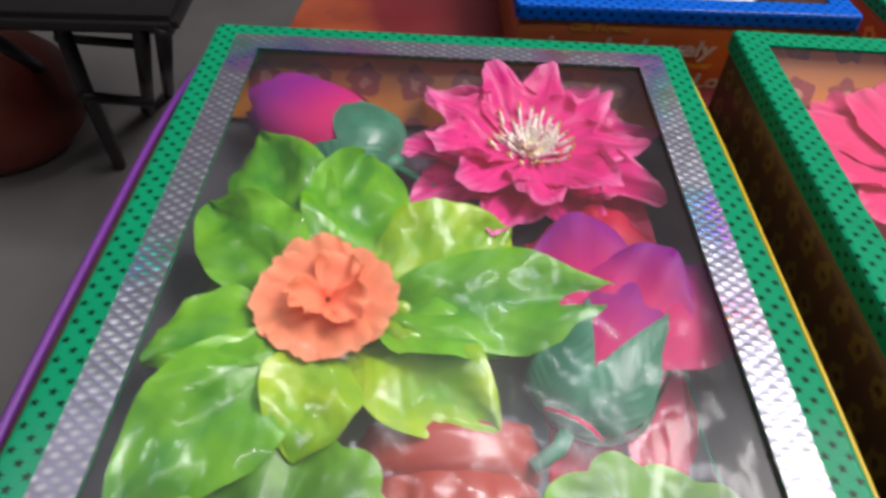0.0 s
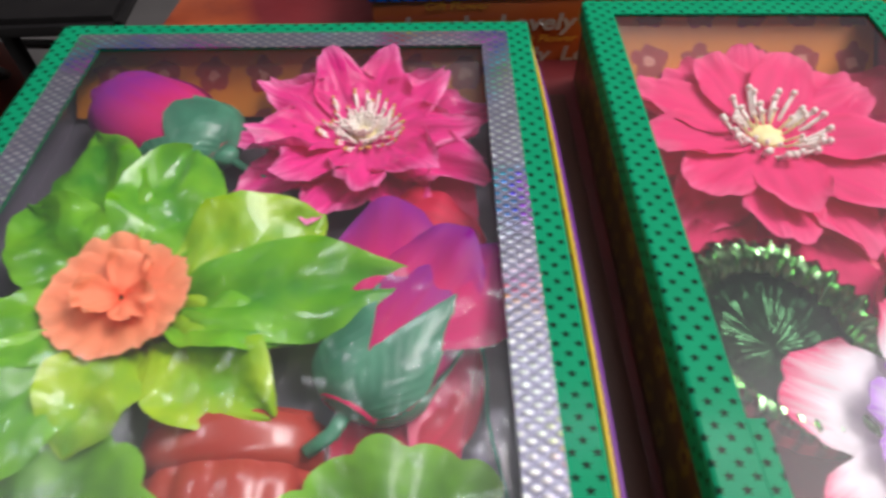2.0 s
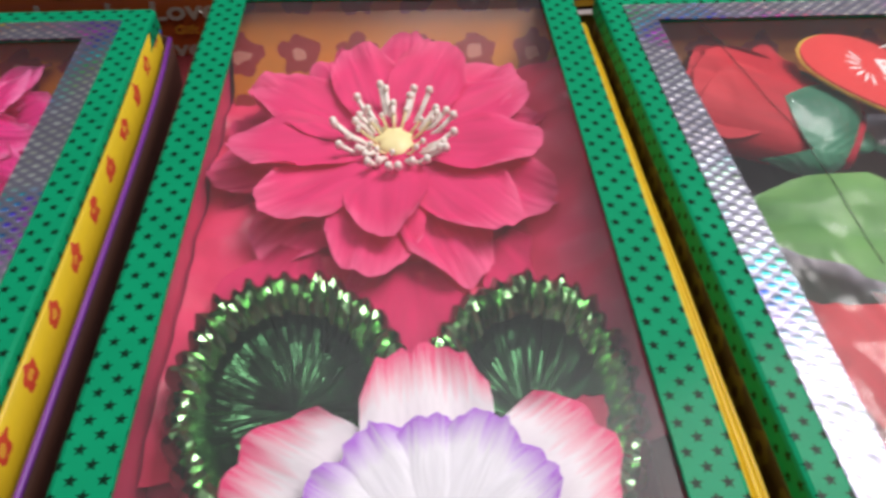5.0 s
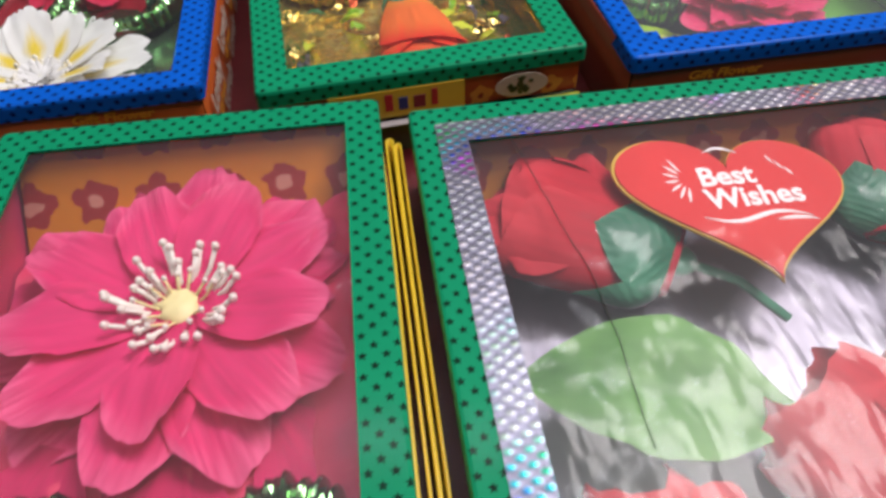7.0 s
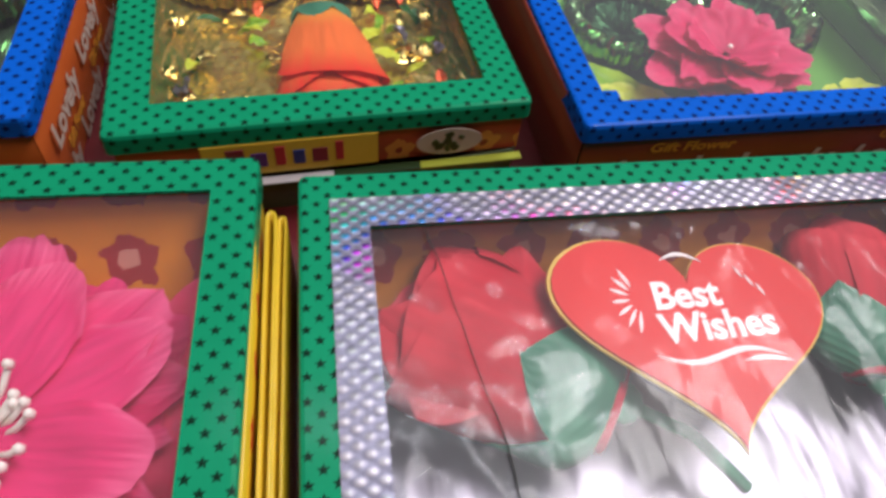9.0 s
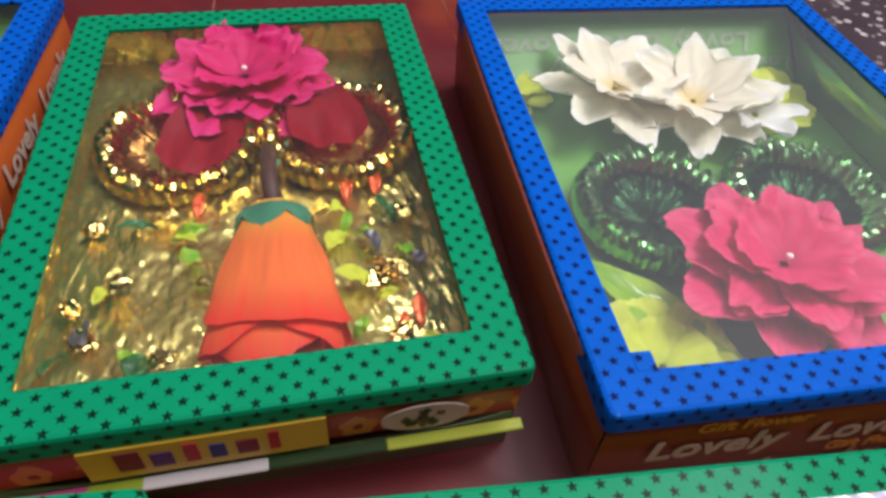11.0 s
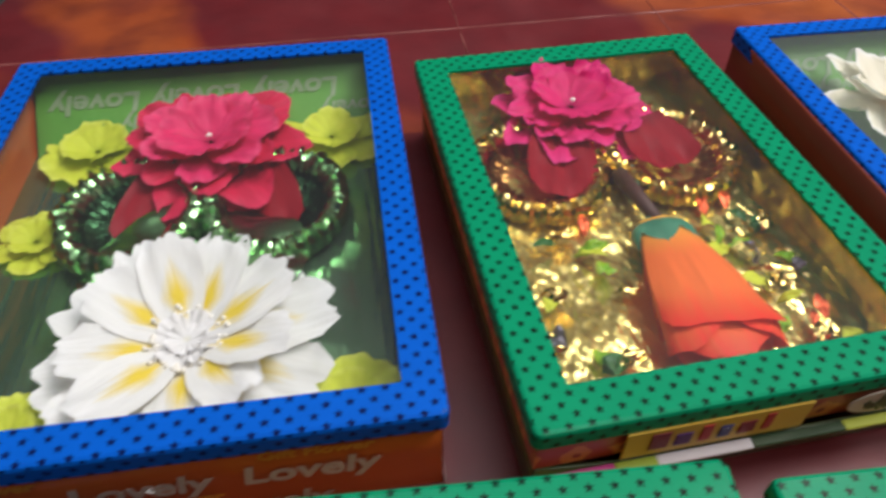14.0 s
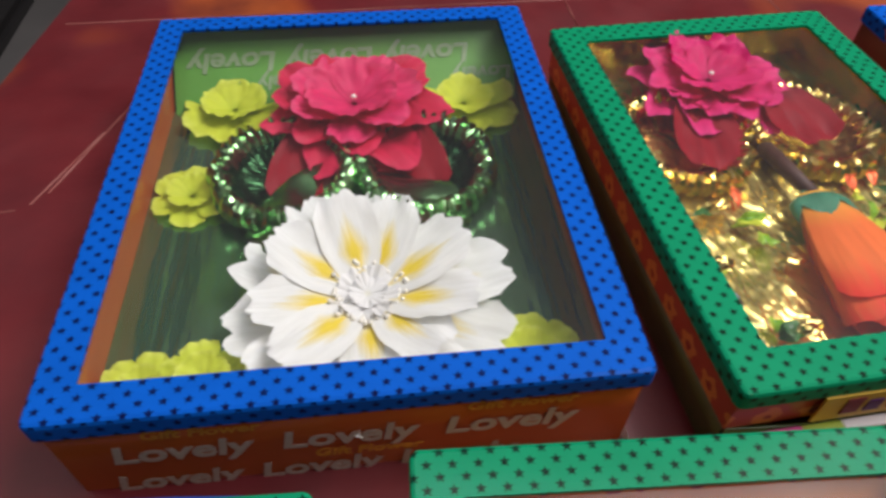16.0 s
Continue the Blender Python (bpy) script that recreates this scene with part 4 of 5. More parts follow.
ORANGE_ROSE = petal_mat("orange_rose_petal", (0.95, 0.48, 0.06), (0.95, 0.21, 0.05), (0.86, 0.05, 0.025), 0.2, 0.55, mids=(0.38, 0.72))
CORAL = petal_mat("coral_petal", (0.95, 0.14, 0.05), (0.97, 0.31, 0.16), (0.97, 0.38, 0.22), 0.10, 0.6)
WHITE_YELLOW = petal_mat("white_petal_yellow_heart", (0.88, 0.86, 0.78), (0.88, 0.88, 0.86), (0.90, 0.90, 0.90), 0.10, 0.55, rib=(0.90, 0.68, 0.06))
WHITE_PETAL = petal_mat("white_petal", (0.82, 0.80, 0.66), (0.88, 0.87, 0.86), (0.90, 0.89, 0.90), 0.10, 0.55)
LILY = petal_mat("cream_lily_petal", (0.88, 0.68, 0.26), (0.90, 0.84, 0.68), (0.92, 0.91, 0.90), 0.12, 0.55)
PINK_TIP = petal_mat("white_petal_pink_tip", (0.88, 0.84, 0.87), (0.88, 0.80, 0.85), (0.82, 0.06, 0.20), 0.06, 0.55, mids=(0.3, 0.72))
VIOLET_EDGE = petal_mat("white_petal_violet_edge", (0.86, 0.88, 0.74), (0.87, 0.84, 0.90), (0.42, 0.14, 0.66), 0.12, 0.55, mids=(0.3, 0.72))
LIME_PETAL = petal_mat("lime_petal", (0.48, 0.58, 0.03), (0.68, 0.76, 0.06), (0.74, 0.80, 0.12), 0.15, 0.55)
LEAF = leaf_mat("moulded_leaf_green", (0.04, 0.25, 0.008), (0.22, 0.54, 0.015), 0.28, 0.5)
LIME_LEAF = leaf_mat("lime_leaf_green", (0.15, 0.40, 0.008), (0.44, 0.62, 0.015), 0.30, 0.45)
DARK_LEAF = leaf_mat("dark_leaf_green", (0.015, 0.10, 0.02), (0.06, 0.24, 0.05), 0.34, 0.4)
SOFT_LEAF = leaf_mat("soft_green_cloth_leaf", (0.09, 0.26, 0.06), (0.20, 0.42, 0.12), 0.5, 0.15)
SEPAL = leaf_mat("blue_green_sepal", (0.03, 0.17, 0.10), (0.09, 0.33, 0.20), 0.36, 0.4)
POT = plain("terracotta_plastic", (0.36, 0.036, 0.026), (0.44, 0.055, 0.036), 0.34, 20, coat=0.45, bumpy=0.05)
STAMEN_WHITE = plain("white_stamen", (0.80, 0.76, 0.66), (0.88, 0.85, 0.80), 0.5, 100)
STAMEN_YELLOW = plain("yellow_stamen", (0.78, 0.68, 0.28), (0.86, 0.79, 0.45), 0.5, 100)
OCHRE = plain("ochre_anther", (0.55, 0.34, 0.05), (0.70, 0.48, 0.10), 0.5, 100)


def ruffle(e, R, material, z=0.0, lift=0.25, lobes=9, wave=0.10, seed=0.0, name="petal_ruffle"):
    """One fused ring of cloth petals with a wavy, scalloped rim."""
    bm = bmesh.new()
    lay = bm.loops.layers.uv.verify()
    n, m, rows, uvs = 96, 9, [], {}
    for k in range(m + 1):
        q = 0.04 + 0.96 * k / m
        row = []
        for i in range(n):
            a = math.tau * i / n
            w = noise.noise((2.2 * math.cos(a) + seed, 2.2 * math.sin(a), seed))
            scal = 1 - 0.16 * q * q * (1 - abs(math.sin(a * lobes / 2 + seed)) ** 0.55) + 0.10 * q * w
            z1 = R * (lift * q ** 1.4 + wave * q * q * (math.sin(a * lobes * 0.5 + 2 * w + seed) + 1.5 * noise.noise((5 * math.cos(a), 5 * math.sin(a), seed + q))))
            row.append(bm.verts.new((R * q * scal * math.cos(a), R * q * scal * math.sin(a), z1)))
            uvs[row[-1]] = (i / n * lobes % 1.0, q)
        rows.append(row)
    for p, q in zip(rows, rows[1:]):
        for i in range(n):
            j = (i + 1) % n
            bm.faces.new((p[i], p[j], q[j], q[i]))
    bm.faces.new(rows[0][::-1])
    for fc in bm.faces:
        for l in fc.loops:
            l[lay].uv = uvs[l.vert]
    ob = part(name, bm, material, e, smooth=True)
    ob.location = (0, 0, z)
    return ob


def daisy(label, at, tilt, R, mat_out, n=9, layers=2, width=0.5, lift=(12, 30), point=0.6, ripple=0.12, jag=0.04, mat_in=None, cup=0.25, scales=(1.0, 0.75), r0=0.12, curl=0.08):
    e = flower(label, at, tilt)
    for k in range(layers):
        mt = mat_out if k == 0 or mat_in is None else mat_in
        ms = [petal_mesh("petal", R * (1 - r0), R * width, cup, curl, ripple, point, seed=k * 7 + i + at[0] * 50, jag=jag, material=mt) for i in range(3)]
        whorl(e, n, ms, lift[k % len(lift)], 0.0012 + 0.0022 * k, R * r0 * 0.6, 180 / n * k + at[1] * 300, 4, scales[k % len(scales)])
    return e


# inside box A
POINTED = dict(sharp=0.50, q=1.35, wide=0.55, frill=0.075, cup=0.10, curl=0.02, pleat=0.035, crumple=0.11)
f = cloth_flower("bright pink satin lotus flower with pale stamens", (-0.003, -0.094, 0.020), (4, 0, 0), [
    (9, 0.068, 0.038, 3, 0.0005, 12, PINK_SATIN, POINTED), (9, 0.057, 0.034, 15, 0.0030, 32, PINK_SATIN, POINTED)], 2.0)
part("flower_heart", blob(0.007, 0.003, rough=0.6), STAMEN_YELLOW, f, smooth=True).location = (0, 0, 0.004)
stamens(f, 22, 0.001, 0.007, 0.013, STAMEN_WHITE, STAMEN_WHITE, 0.0011, 0.0008)
stamens(f, 34, 0.006, 0.020, 0.0125, STAMEN_WHITE, OCHRE, 0.0009, 0.0007)
stamens(f, 26, 0.003, 0.013, 0.0115, STAMEN_WHITE, STAMEN_WHITE, 0.0011, 0.0008)
rose_bud("pink rosebud shading to purple with green sepals", (-0.070, -0.100, 0.019), (-0.138, -0.047, 0.022), 0.029, PURPLE_BUD, SEPAL, 4, 0.1, 0.44, belly=0.55, base_r=0.35)


def open_bud(label, base, tip, R, petals, green, flat=0.6):
    """Half-open bud: cupped calyx, a full belly and two petals falling outwards."""
    base, tip = Vector(base), Vector(tip)
    d = tip - base
    L = d.length
    x = d.normalized()
    y = Vector((0, 0, 1)).cross(x).normalized()
    e = new("artificial_rosebud")
    e.matrix_world = Matrix.Translation(base) @ Matrix((x, y, x.cross(y))).transposed().to_4x4() @ Matrix.Diagonal((1, 1, flat, 1))
    tagged(e, label, "artificial flower", "artificial rosebuds in the boxes")
    for i in range(5):
        again("petal", bud_petal(L * 0.80, R * (0.80 + 0.04 * i), i * 2.4 + 0.6, 2.4, 0.0, 0.35, 1.0 - 0.04 * i, 5 + i, petals, belly=0.6, base_r=0.5), e, Matrix())
    for a, up, k, w in ((24, 6, 0.70, 0.50), (-26, 4, 0.72, 0.52), (2, 16, 0.60, 0.46)):
        m = cloth_petal(L * k, L * w, a * 0.37 + 3, petals, sharp=0.40, q=2.0, wide=0.5, frill=0.03, cup=-0.25, curl=-0.05, crumple=0.10, claw=0.4)
        again("petal", m, e, pose(L * 0.36, -R * 0.25 * (a / 25), R * 0.62, 0, -up, -a))
    calyx(e, L, R * 0.98, 5, 0.56, green, 0.95, 0.40, 0.9)
    part("stem", tube([(0, 0, 0), (-L * 0.10, 0, -0.001), (-L * 0.2, R * 0.2, -R * 0.2)], R * 0.12, 8), green, e, smooth=True)
    return e


open_bud("pink and purple half-open rosebud with green sepals", (-0.006, -0.240, 0.020), (0.040, -0.166, 0.023), 0.0235, PURPLE_BUD, SEPAL)
for lb, tip, w, mt, z, roll in (
        ("lime green moulded leaf", (-0.030, -0.242), 0.044, LIME_LEAF, 0.021, 12), ("lime green moulded leaf", (-0.097, -0.252), 0.036, LIME_LEAF, 0.020, -10),
        ("glossy green moulded leaf", (-0.132, -0.086), 0.046, LEAF, 0.024, -16), ("glossy green blunt leaf", (-0.080, -0.106), 0.046, LEAF, 0.028, 10),
        ("glossy green moulded leaf", (-0.145, -0.138), 0.042, LEAF, 0.026, -18), ("lime green moulded leaf", (-0.018, -0.150), 0.050, LIME_LEAF, 0.024, 14),
        ("large glossy green leaf", (-0.148, -0.268), 0.045, LEAF, 0.024, -14), ("glossy green moulded leaf", (-0.151, -0.219), 0.040, LEAF, 0.027, 10),
        ("glossy green moulded leaf", (-0.024, -0.214), 0.034, LEAF, 0.025, -14), ("glossy green pointed leaf", (0.022, -0.193), 0.042, LEAF, 0.031, 12),
        ("small lime green leaf", (-0.122, -0.172), 0.016, LIME_LEAF, 0.021, 0)):
    b = Vector((-0.088, -0.196, 0.0205))
    t = Vector((*tip, z))
    leaf(lb, b + (t - b).normalized() * 0.006, t, w, mt, 0.005, roll, 0.16)
f = flower("coral orange trumpet flower with a ruffled rim", (-0.090, -0.194, 0.0300), (8, 2, 0))
ms = [cloth_petal(0.0255, 0.0215, i * 2.1, CORAL, sharp=0.16, q=2.6, notch=0.07, frill=0.055, cup=0.02, curl=0.02, pleat=0.02, crumple=0.05, claw=0.40) for i in range(5)]
whorl(f, 8, ms, 9, 0.0, 0.001, 20, 2)
ms = [cloth_petal(0.017, 0.017, i * 3.1 + 5, CORAL, sharp=0.2, q=2.4, frill=0.10, cup=0.5, curl=0.05, pleat=0.08, crumple=0.16, claw=0.4) for i in range(3)]
whorl(f, 3, ms, 26, 0.0010, 0.001, 75, 12)


def wrap_sheet(label, cx, cy, yaw, w, l, z):
    """Crumpled clear wrap lying over the flowers, just under the window."""
    bm = bmesh.new()
    n, rows = 64, []
    for i in range(n + 1):
        row = []
        for j in range(n + 1):
            p = Vector((w * (i / n - 0.5), l * (j / n - 0.5), 0))
            h = abs(noise.noise(p * 34 + Vector((cx * 9, 0, 0)))) * 1.2 + abs(noise.noise(p * 90)) * 0.5
            row.append(bm.verts.new((p.x, p.y, 0.0022 * (h - 0.5))))
        rows.append(row)
    for p, q in zip(rows, rows[1:]):
        for j in range(n):
            bm.faces.new((p[j], q[j], q[j + 1], p[j + 1]))
    ob = obj("clear_wrap", bm, WRAP)
    ob.matrix_world = pose(cx, cy, z, 0, 0, yaw)
    ob.visible_shadow = False
    return tagged(ob, label, "plastic wrap")


wrap_sheet("crumpled clear plastic wrap over the flowers", AX, AY, -2.6, 0.20, 0.262, 0.0370)
wrap_sheet("crumpled clear plastic wrap over the roses", CX, CY, -2.6, 0.20, 0.262, 0.0412)


def half_pot(at, r, h, material):
    """Fluted flower pot lying on its back: rim band and ribbed body."""
    e = new("toy_flower_pot")
    e.matrix_world = pose(*at)
    tagged(e, "glossy red-brown plastic half flower pot with fluted sides", "flower pot")

    def half(prof, flutes):
        bm = bmesh.new()
        n, rows = 48, []
        for yy, rr in prof:
            row = []
            for i in range(n + 1):
                a = math.pi * i / n
                k = rr * (1 + (0.07 * abs(math.sin(a * 6)) - 0.03 if flutes else 0))
                row.append(bm.verts.new((-k * math.cos(a), yy, k * math.sin(a) * 0.62)))
            rows.append(row)
        for p, q in zip(rows, rows[1:]):
            for i in range(n):
                bm.faces.new((p[i], p[i + 1], q[i + 1], q[i]))
        return bm
    part("pot_rim", half([(-0.001, r * 0.72), (0.0, r * 0.9), (-0.002, r * 0.98), (-0.007, r), (-0.013, r * 0.97), (-0.0165, r * 0.93), (-0.018, r * 0.86), (-0.019, r * 0.8)], False), material, e, smooth=True)
    part("pot_body", half([(-0.0185, r * 0.84), (-0.022, r * 0.90), (-0.028, r * 0.90), (-h * 0.7, r * 0.80), (-h, r * 0.66), (-h - 0.001, r * 0.2)], True), material, e, smooth=True)
    part("pot_mouth", prism([(-r * 0.85 + r * 1.7 * i / 14, 0.004 * math.sin(math.pi * i / 14)) for i in range(15)] + [(r * 0.85, -0.003), (-r * 0.85, -0.003)], 0.004, 0.012), material, e, smooth=True)
    return e


half_pot((-0.0463, -0.2370, 0.004), 0.0330, 0.06, POT)


def frilled_leaf(label, at, r, material, a0=200, a1=520, tilt=(0, 0, 0)):
    """Round geranium leaf with a scalloped rim and radiating veins."""
    bm = bmesh.new()
    lay = bm.loops.layers.uv.verify()
    rows, uvs, n = [], {}, 90
    for k in range(8):
        q = k / 7
        row = []
        for i in range(n + 1):
            a = radians(a0 + (a1 - a0) * i / n)
            rr = r * q * (1 + q * q * (0.13 * abs(math.sin(a * 6.5)) ** 0.6 + 0.05 * noise.noise((a * 3, at[0] * 40, 0))))
            z = 0.085 * r * math.sin(a * 6.5) * q + 0.14 * r * q * q + 0.05 * r * noise.noise((a * 2, q * 3, at[0] * 30))
            row.append(bm.verts.new((rr * math.cos(a), rr * math.sin(a), z)))
            uvs[row[-1]] = (0.5 + 0.62 * q * q, a * 0.22)
        rows.append(row)
    for p, q in zip(rows, rows[1:]):
        for i in range(n):
            if (p[i].co - p[i + 1].co).length > 1e-9:
                bm.faces.new((p[i], p[i + 1], q[i + 1], q[i]))
            else:
                bm.faces.new((p[i], q[i + 1], q[i]))
    for fc in bm.faces:
        for l in fc.loops:
            l[lay].uv = uvs[l.vert]
    ob = obj("artificial_leaf", bm, material)
    ob.matrix_world = pose(*at, *tilt)
    return tagged(ob, label, "artificial leaf")


FRILL = leaf_mat("geranium_leaf_green", (0.006, 0.085, 0.012), (0.20, 0.50, 0.02), 0.36, 0.2, 1.25, 1.5)
frilled_leaf("scalloped green geranium leaf", (-0.104, -0.282, 0.017), 0.039, FRILL)
frilled_leaf("scalloped green geranium leaf", (0.010, -0.292, 0.017), 0.037, FRILL)
leaf("dull red satin strip", (0.020, -0.300, 0.010), (0.040, -0.060, 0.012), 0.032, RED_SATIN, 0.003)
leaf("crimson cloth leaf under a rosebud", (-0.012, -0.268, 0.005), (0.040, -0.205, 0.010), 0.050, DEEP_RED, 0.003)
leaf("crimson cloth leaf behind a pink flower", (-0.010, -0.150, 0.012), (0.050, -0.160, 0.014), 0.05, DEEP_RED, 0.004)
leaf("thin lime green paper strip", (-0.140, -0.300, 0.012), (-0.136, -0.160, 0.012), 0.016, LIME_LEAF, 0.003)

# inside box B
bm = bmesh.new()
rows = []
for i in range(41):
    row = []
    for j in range(57):
        p = Vector((-0.0765 + 0.153 * i / 40, -0.070 + 0.190 * j / 56, 0))
        row.append(bm.verts.new((p.x, p.y, 0.0125 + 0.0065 * noise.noise(p * 38) + 0.0030 * noise.noise(p * 95) + 0.020 * max(0, p.x - 0.040) / 0.036)))
    rows.append(row)
for p, q in zip(rows, rows[1:]):
    for j in range(56):
        bm.faces.new((p[j], q[j], q[j + 1], p[j + 1]))
part("cloth_lining", bm, CRUMPLED_RED, B, "crumpled crimson-pink cloth lining", True)
SOFT = dict(sharp=0.32, q=2.5, wide=0.62, frill=0.035, cup=0.13, curl=0.01, pleat=0.010, crumple=0.075, claw=0.36)
f = cloth_flower("large rose-pink cloth flower with white stamens", (0.188, -0.110, 0.020), (3, 0, 0), [
    (8, 0.070, 0.040, -4, -0.001, 20, PINK_DEEP, SOFT), (10, 0.072, 0.036, 2, 0.0020, 4, PINK, SOFT), (9, 0.062, 0.033, 9, 0.0045, 22, PINK, SOFT)], 7.0)
for x, y, a in ((0.150, -0.176, 250), (0.222, -0.178, 300), (0.188, -0.186, 268)):
    m = cloth_petal(0.044, 0.042, x * 90, PINK_DEEP, **SOFT)
    m.materials[0] = PINK_DEEP
    ob = new("cloth_petal", m)
    ob.matrix_world = pose(x, y + 0.02, 0.016, 0, 4, a)
    tagged(ob, "loose crimson-pink cloth petal on red satin", "cloth petal")
part("flower_heart", blob(0.0085, 0.0036, rough=0.5), STAMEN_YELLOW, f, smooth=True).location = (0, 0, 0.005)
stamens(f, 30, 0.006, 0.0225, 0.0150, STAMEN_WHITE, STAMEN_WHITE, 0.0017, 0.0011)
stamens(f, 12, 0.003, 0.015, 0.0145, STAMEN_YELLOW, STAMEN_WHITE, 0.0012, 0.0006)


def foil_cup(label, at, rx, ry, material, depth=0.012, seed=0, turn=0.0):
    """Foil cup: a sunken bowl with radiating creases inside a puffed, pleated rim."""
    e = new("foil_cup")
    e.matrix_world = pose(*at, 0, 0, turn)
    tagged(e, label, "foil ornament", "crinkled foil cups")
    n = 148

    def rings(prof, pleat):
        bm = bmesh.new()
        rows = []
        for q, z in prof:
            row = []
            for i in range(n):
                a = math.tau * i / n
                fold = (0.5 if (i // 2) % 2 else -0.5) * min(1.0, q / 0.75) ** 4 * (0.7 + 0.9 * noise.noise((i * 0.5, seed, 3.0))) + noise.noise((i * 0.31, q * 1.6, seed))
                c = pleat * fold * q
                row.append(bm.verts.new((rx * (q + 0.020 * c) * math.cos(a), ry * (q + 0.020 * c) * math.sin(a), depth * (z + 0.11 * c + 0.05 * pleat * noise.noise((i * 1.3, q * 7, seed))))))
            rows.append(row)
        for p, q in zip(rows, rows[1:]):
            for i in range(n):
                j = (i + 1) % n
                bm.faces.new((p[i], p[j], q[j], q[i]))
        bmesh.ops.remove_doubles(bm, verts=bm.verts[:], dist=1e-6)
        bmesh.ops.recalc_face_normals(bm, faces=bm.faces[:])
        return bm

    # The bowl takes the darkened foil, so its recess looks shaded.
    part("cup_base", rings(((0.0, -0.95), (0.18, -0.95), (0.36, -0.90), (0.52, -0.78), (0.64, -0.58), (0.72, -0.34)), 1.2), GOLD_BASE if material == GOLD_RIM else CUP_BASE, e, "creased foil bowl, its shade put into the colour", smooth=False)
    part("cup_rim", rings(((0.70, -0.38), (0.75, -0.18), (0.80, -0.02), (0.86, 0.08), (0.92, 0.08), (0.98, -0.04), (1.02, -0.24), (1.04, -0.60)), 1.9), material, e, "crinkled shiny foil rim")
    return e


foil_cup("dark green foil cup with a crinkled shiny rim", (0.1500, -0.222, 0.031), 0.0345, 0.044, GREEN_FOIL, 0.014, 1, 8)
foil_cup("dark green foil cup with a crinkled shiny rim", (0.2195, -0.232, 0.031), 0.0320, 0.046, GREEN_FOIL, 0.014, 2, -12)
f = flower("white flower with pink tips and a violet-edged ruffled heart", (0.188, -0.272, 0.032), (6, 0, 0))
ms = [cloth_petal(0.056, 0.037, i * 1.9 + 2, PINK_TIP, sharp=0.24, q=2.6, frill=0.06, cup=0.10, curl=0.01, pleat=0.012, crumple=0.08, claw=0.35) for i in range(4)]
whorl(f, 6, ms, 3, 0.0, 0.001, 90, 4)
ms = [cloth_petal(0.0345, 0.0200, i * 1.3 + 4, VIOLET_EDGE, sharp=0.20, q=2.4, frill=0.05, cup=-0.22, curl=0.0, pleat=0.012, crumple=0.05, claw=0.3) for i in range(5)]
whorl(f, 12, ms, 6, 0.0060, 0.0005, 90, 2)
part("flower_heart", blob(0.0035, 0.003), STAMEN_YELLOW, f, smooth=True).location = (0, 0, 0.0085)

# inside box C
rose_bud("red cloth rosebud with green sepals", (0.382, -0.122, 0.021), (0.314, -0.076, 0.026), 0.035, RED_ROSE, SEPAL, 4, 0.35, 0.46, 0.42, belly=0.66, base_r=0.55)
for bx, by, a, L, w in ((0.348, -0.102, 110, 0.044, 0.044), (0.357, -0.100, 84, 0.036, 0.024), (0.350, -0.112, 152, 0.046, 0.050)):
    m = cloth_petal(L, w, a * 0.21, RED_ROSE, sharp=0.45, q=1.6, wide=0.5, frill=0.02, cup=-0.15, curl=-0.02, pleat=0.006, crumple=0.06, claw=0.5)
    ob = new("cloth_petal", m)
    ob.matrix_world = pose(bx, by, 0.0335, 0, 2, a)
    tagged(ob, "red cloth petal folded over a rosebud", "cloth petal")
rose_bud("red cloth rosebud with green sepals", (0.476, -0.128, 0.020), (0.492, -0.064, 0.027), 0.026, RED_ROSE, SEPAL, 4, 0.2, 0.56, 0.5, belly=0.66, base_r=0.5)
rose_bud("red cloth rosebud with green sepals", (0.432, -0.262, 0.020), (0.398, -0.178, 0.026), 0.036, RED_ROSE, SEPAL, 5, 0.3, 0.42, 0.42, belly=0.72, base_r=0.5)
rose_bud("red cloth rosebud with green sepals", (0.345, -0.290, 0.020), (0.326, -0.204, 0.026), 0.031, RED_ROSE, SEPAL, 5, 0.3, 0.36, 0.42, belly=0.72, base_r=0.5)
leaf("broad shiny green leaf on the silver lining", (0.398, -0.196, 0.020), (0.306, -0.166, 0.026), 0.054, SOFT_LEAF, 0.008, 0, 0.08)
leaf("broad shiny green leaf on the silver lining", (0.430, -0.205, 0.020), (0.500, -0.180, 0.026), 0.050, SOFT_LEAF, 0.008, 0, 0.08)


def heart_outline(w, h, n=72):
    out = []
    for i in range(n):
        t = math.tau * i / n
        out.append((w / 2 * math.sin(t) ** 3, h / 2 * (13 * math.cos(t) - 5 * math.cos(2 * t) - 2 * math.cos(3 * t) - math.cos(4 * t)) / 14.5))
    return out


card = new("heart_card")
card.matrix_world = pose(0.4125, -0.1042, 0.0340, 3, 6, -4)
tagged(card, "red heart-shaped greeting card with white lettering and a gilt edge", "greeting card")
RED_CARD = plain("red_card", (0.56, 0.02, 0.022), (0.64, 0.035, 0.03), 0.78, 30, coat=0.0, bumpy=0.05)
part("card_back", prism(heart_outline(0.101, 0.077), 0, 0.0010), PLATE, card, "gilt card edge")
part("card_face", prism(heart_outline(0.0985, 0.0745), 0.0010, 0.0018), RED_CARD, card)
CARD_WHITE = plain("card_white_ink", (0.80, 0.76, 0.76), (0.88, 0.85, 0.85), 0.5, 60)
for w, x, y in (("Best", -0.003, 0.0105), ("Wishes", 0.0055, -0.0010)):
    put_letters(w, 0.0145, CARD_WHITE, card, pose(x, y - 0.002, 0.0020, 0, 0, 5), shear=0.12)


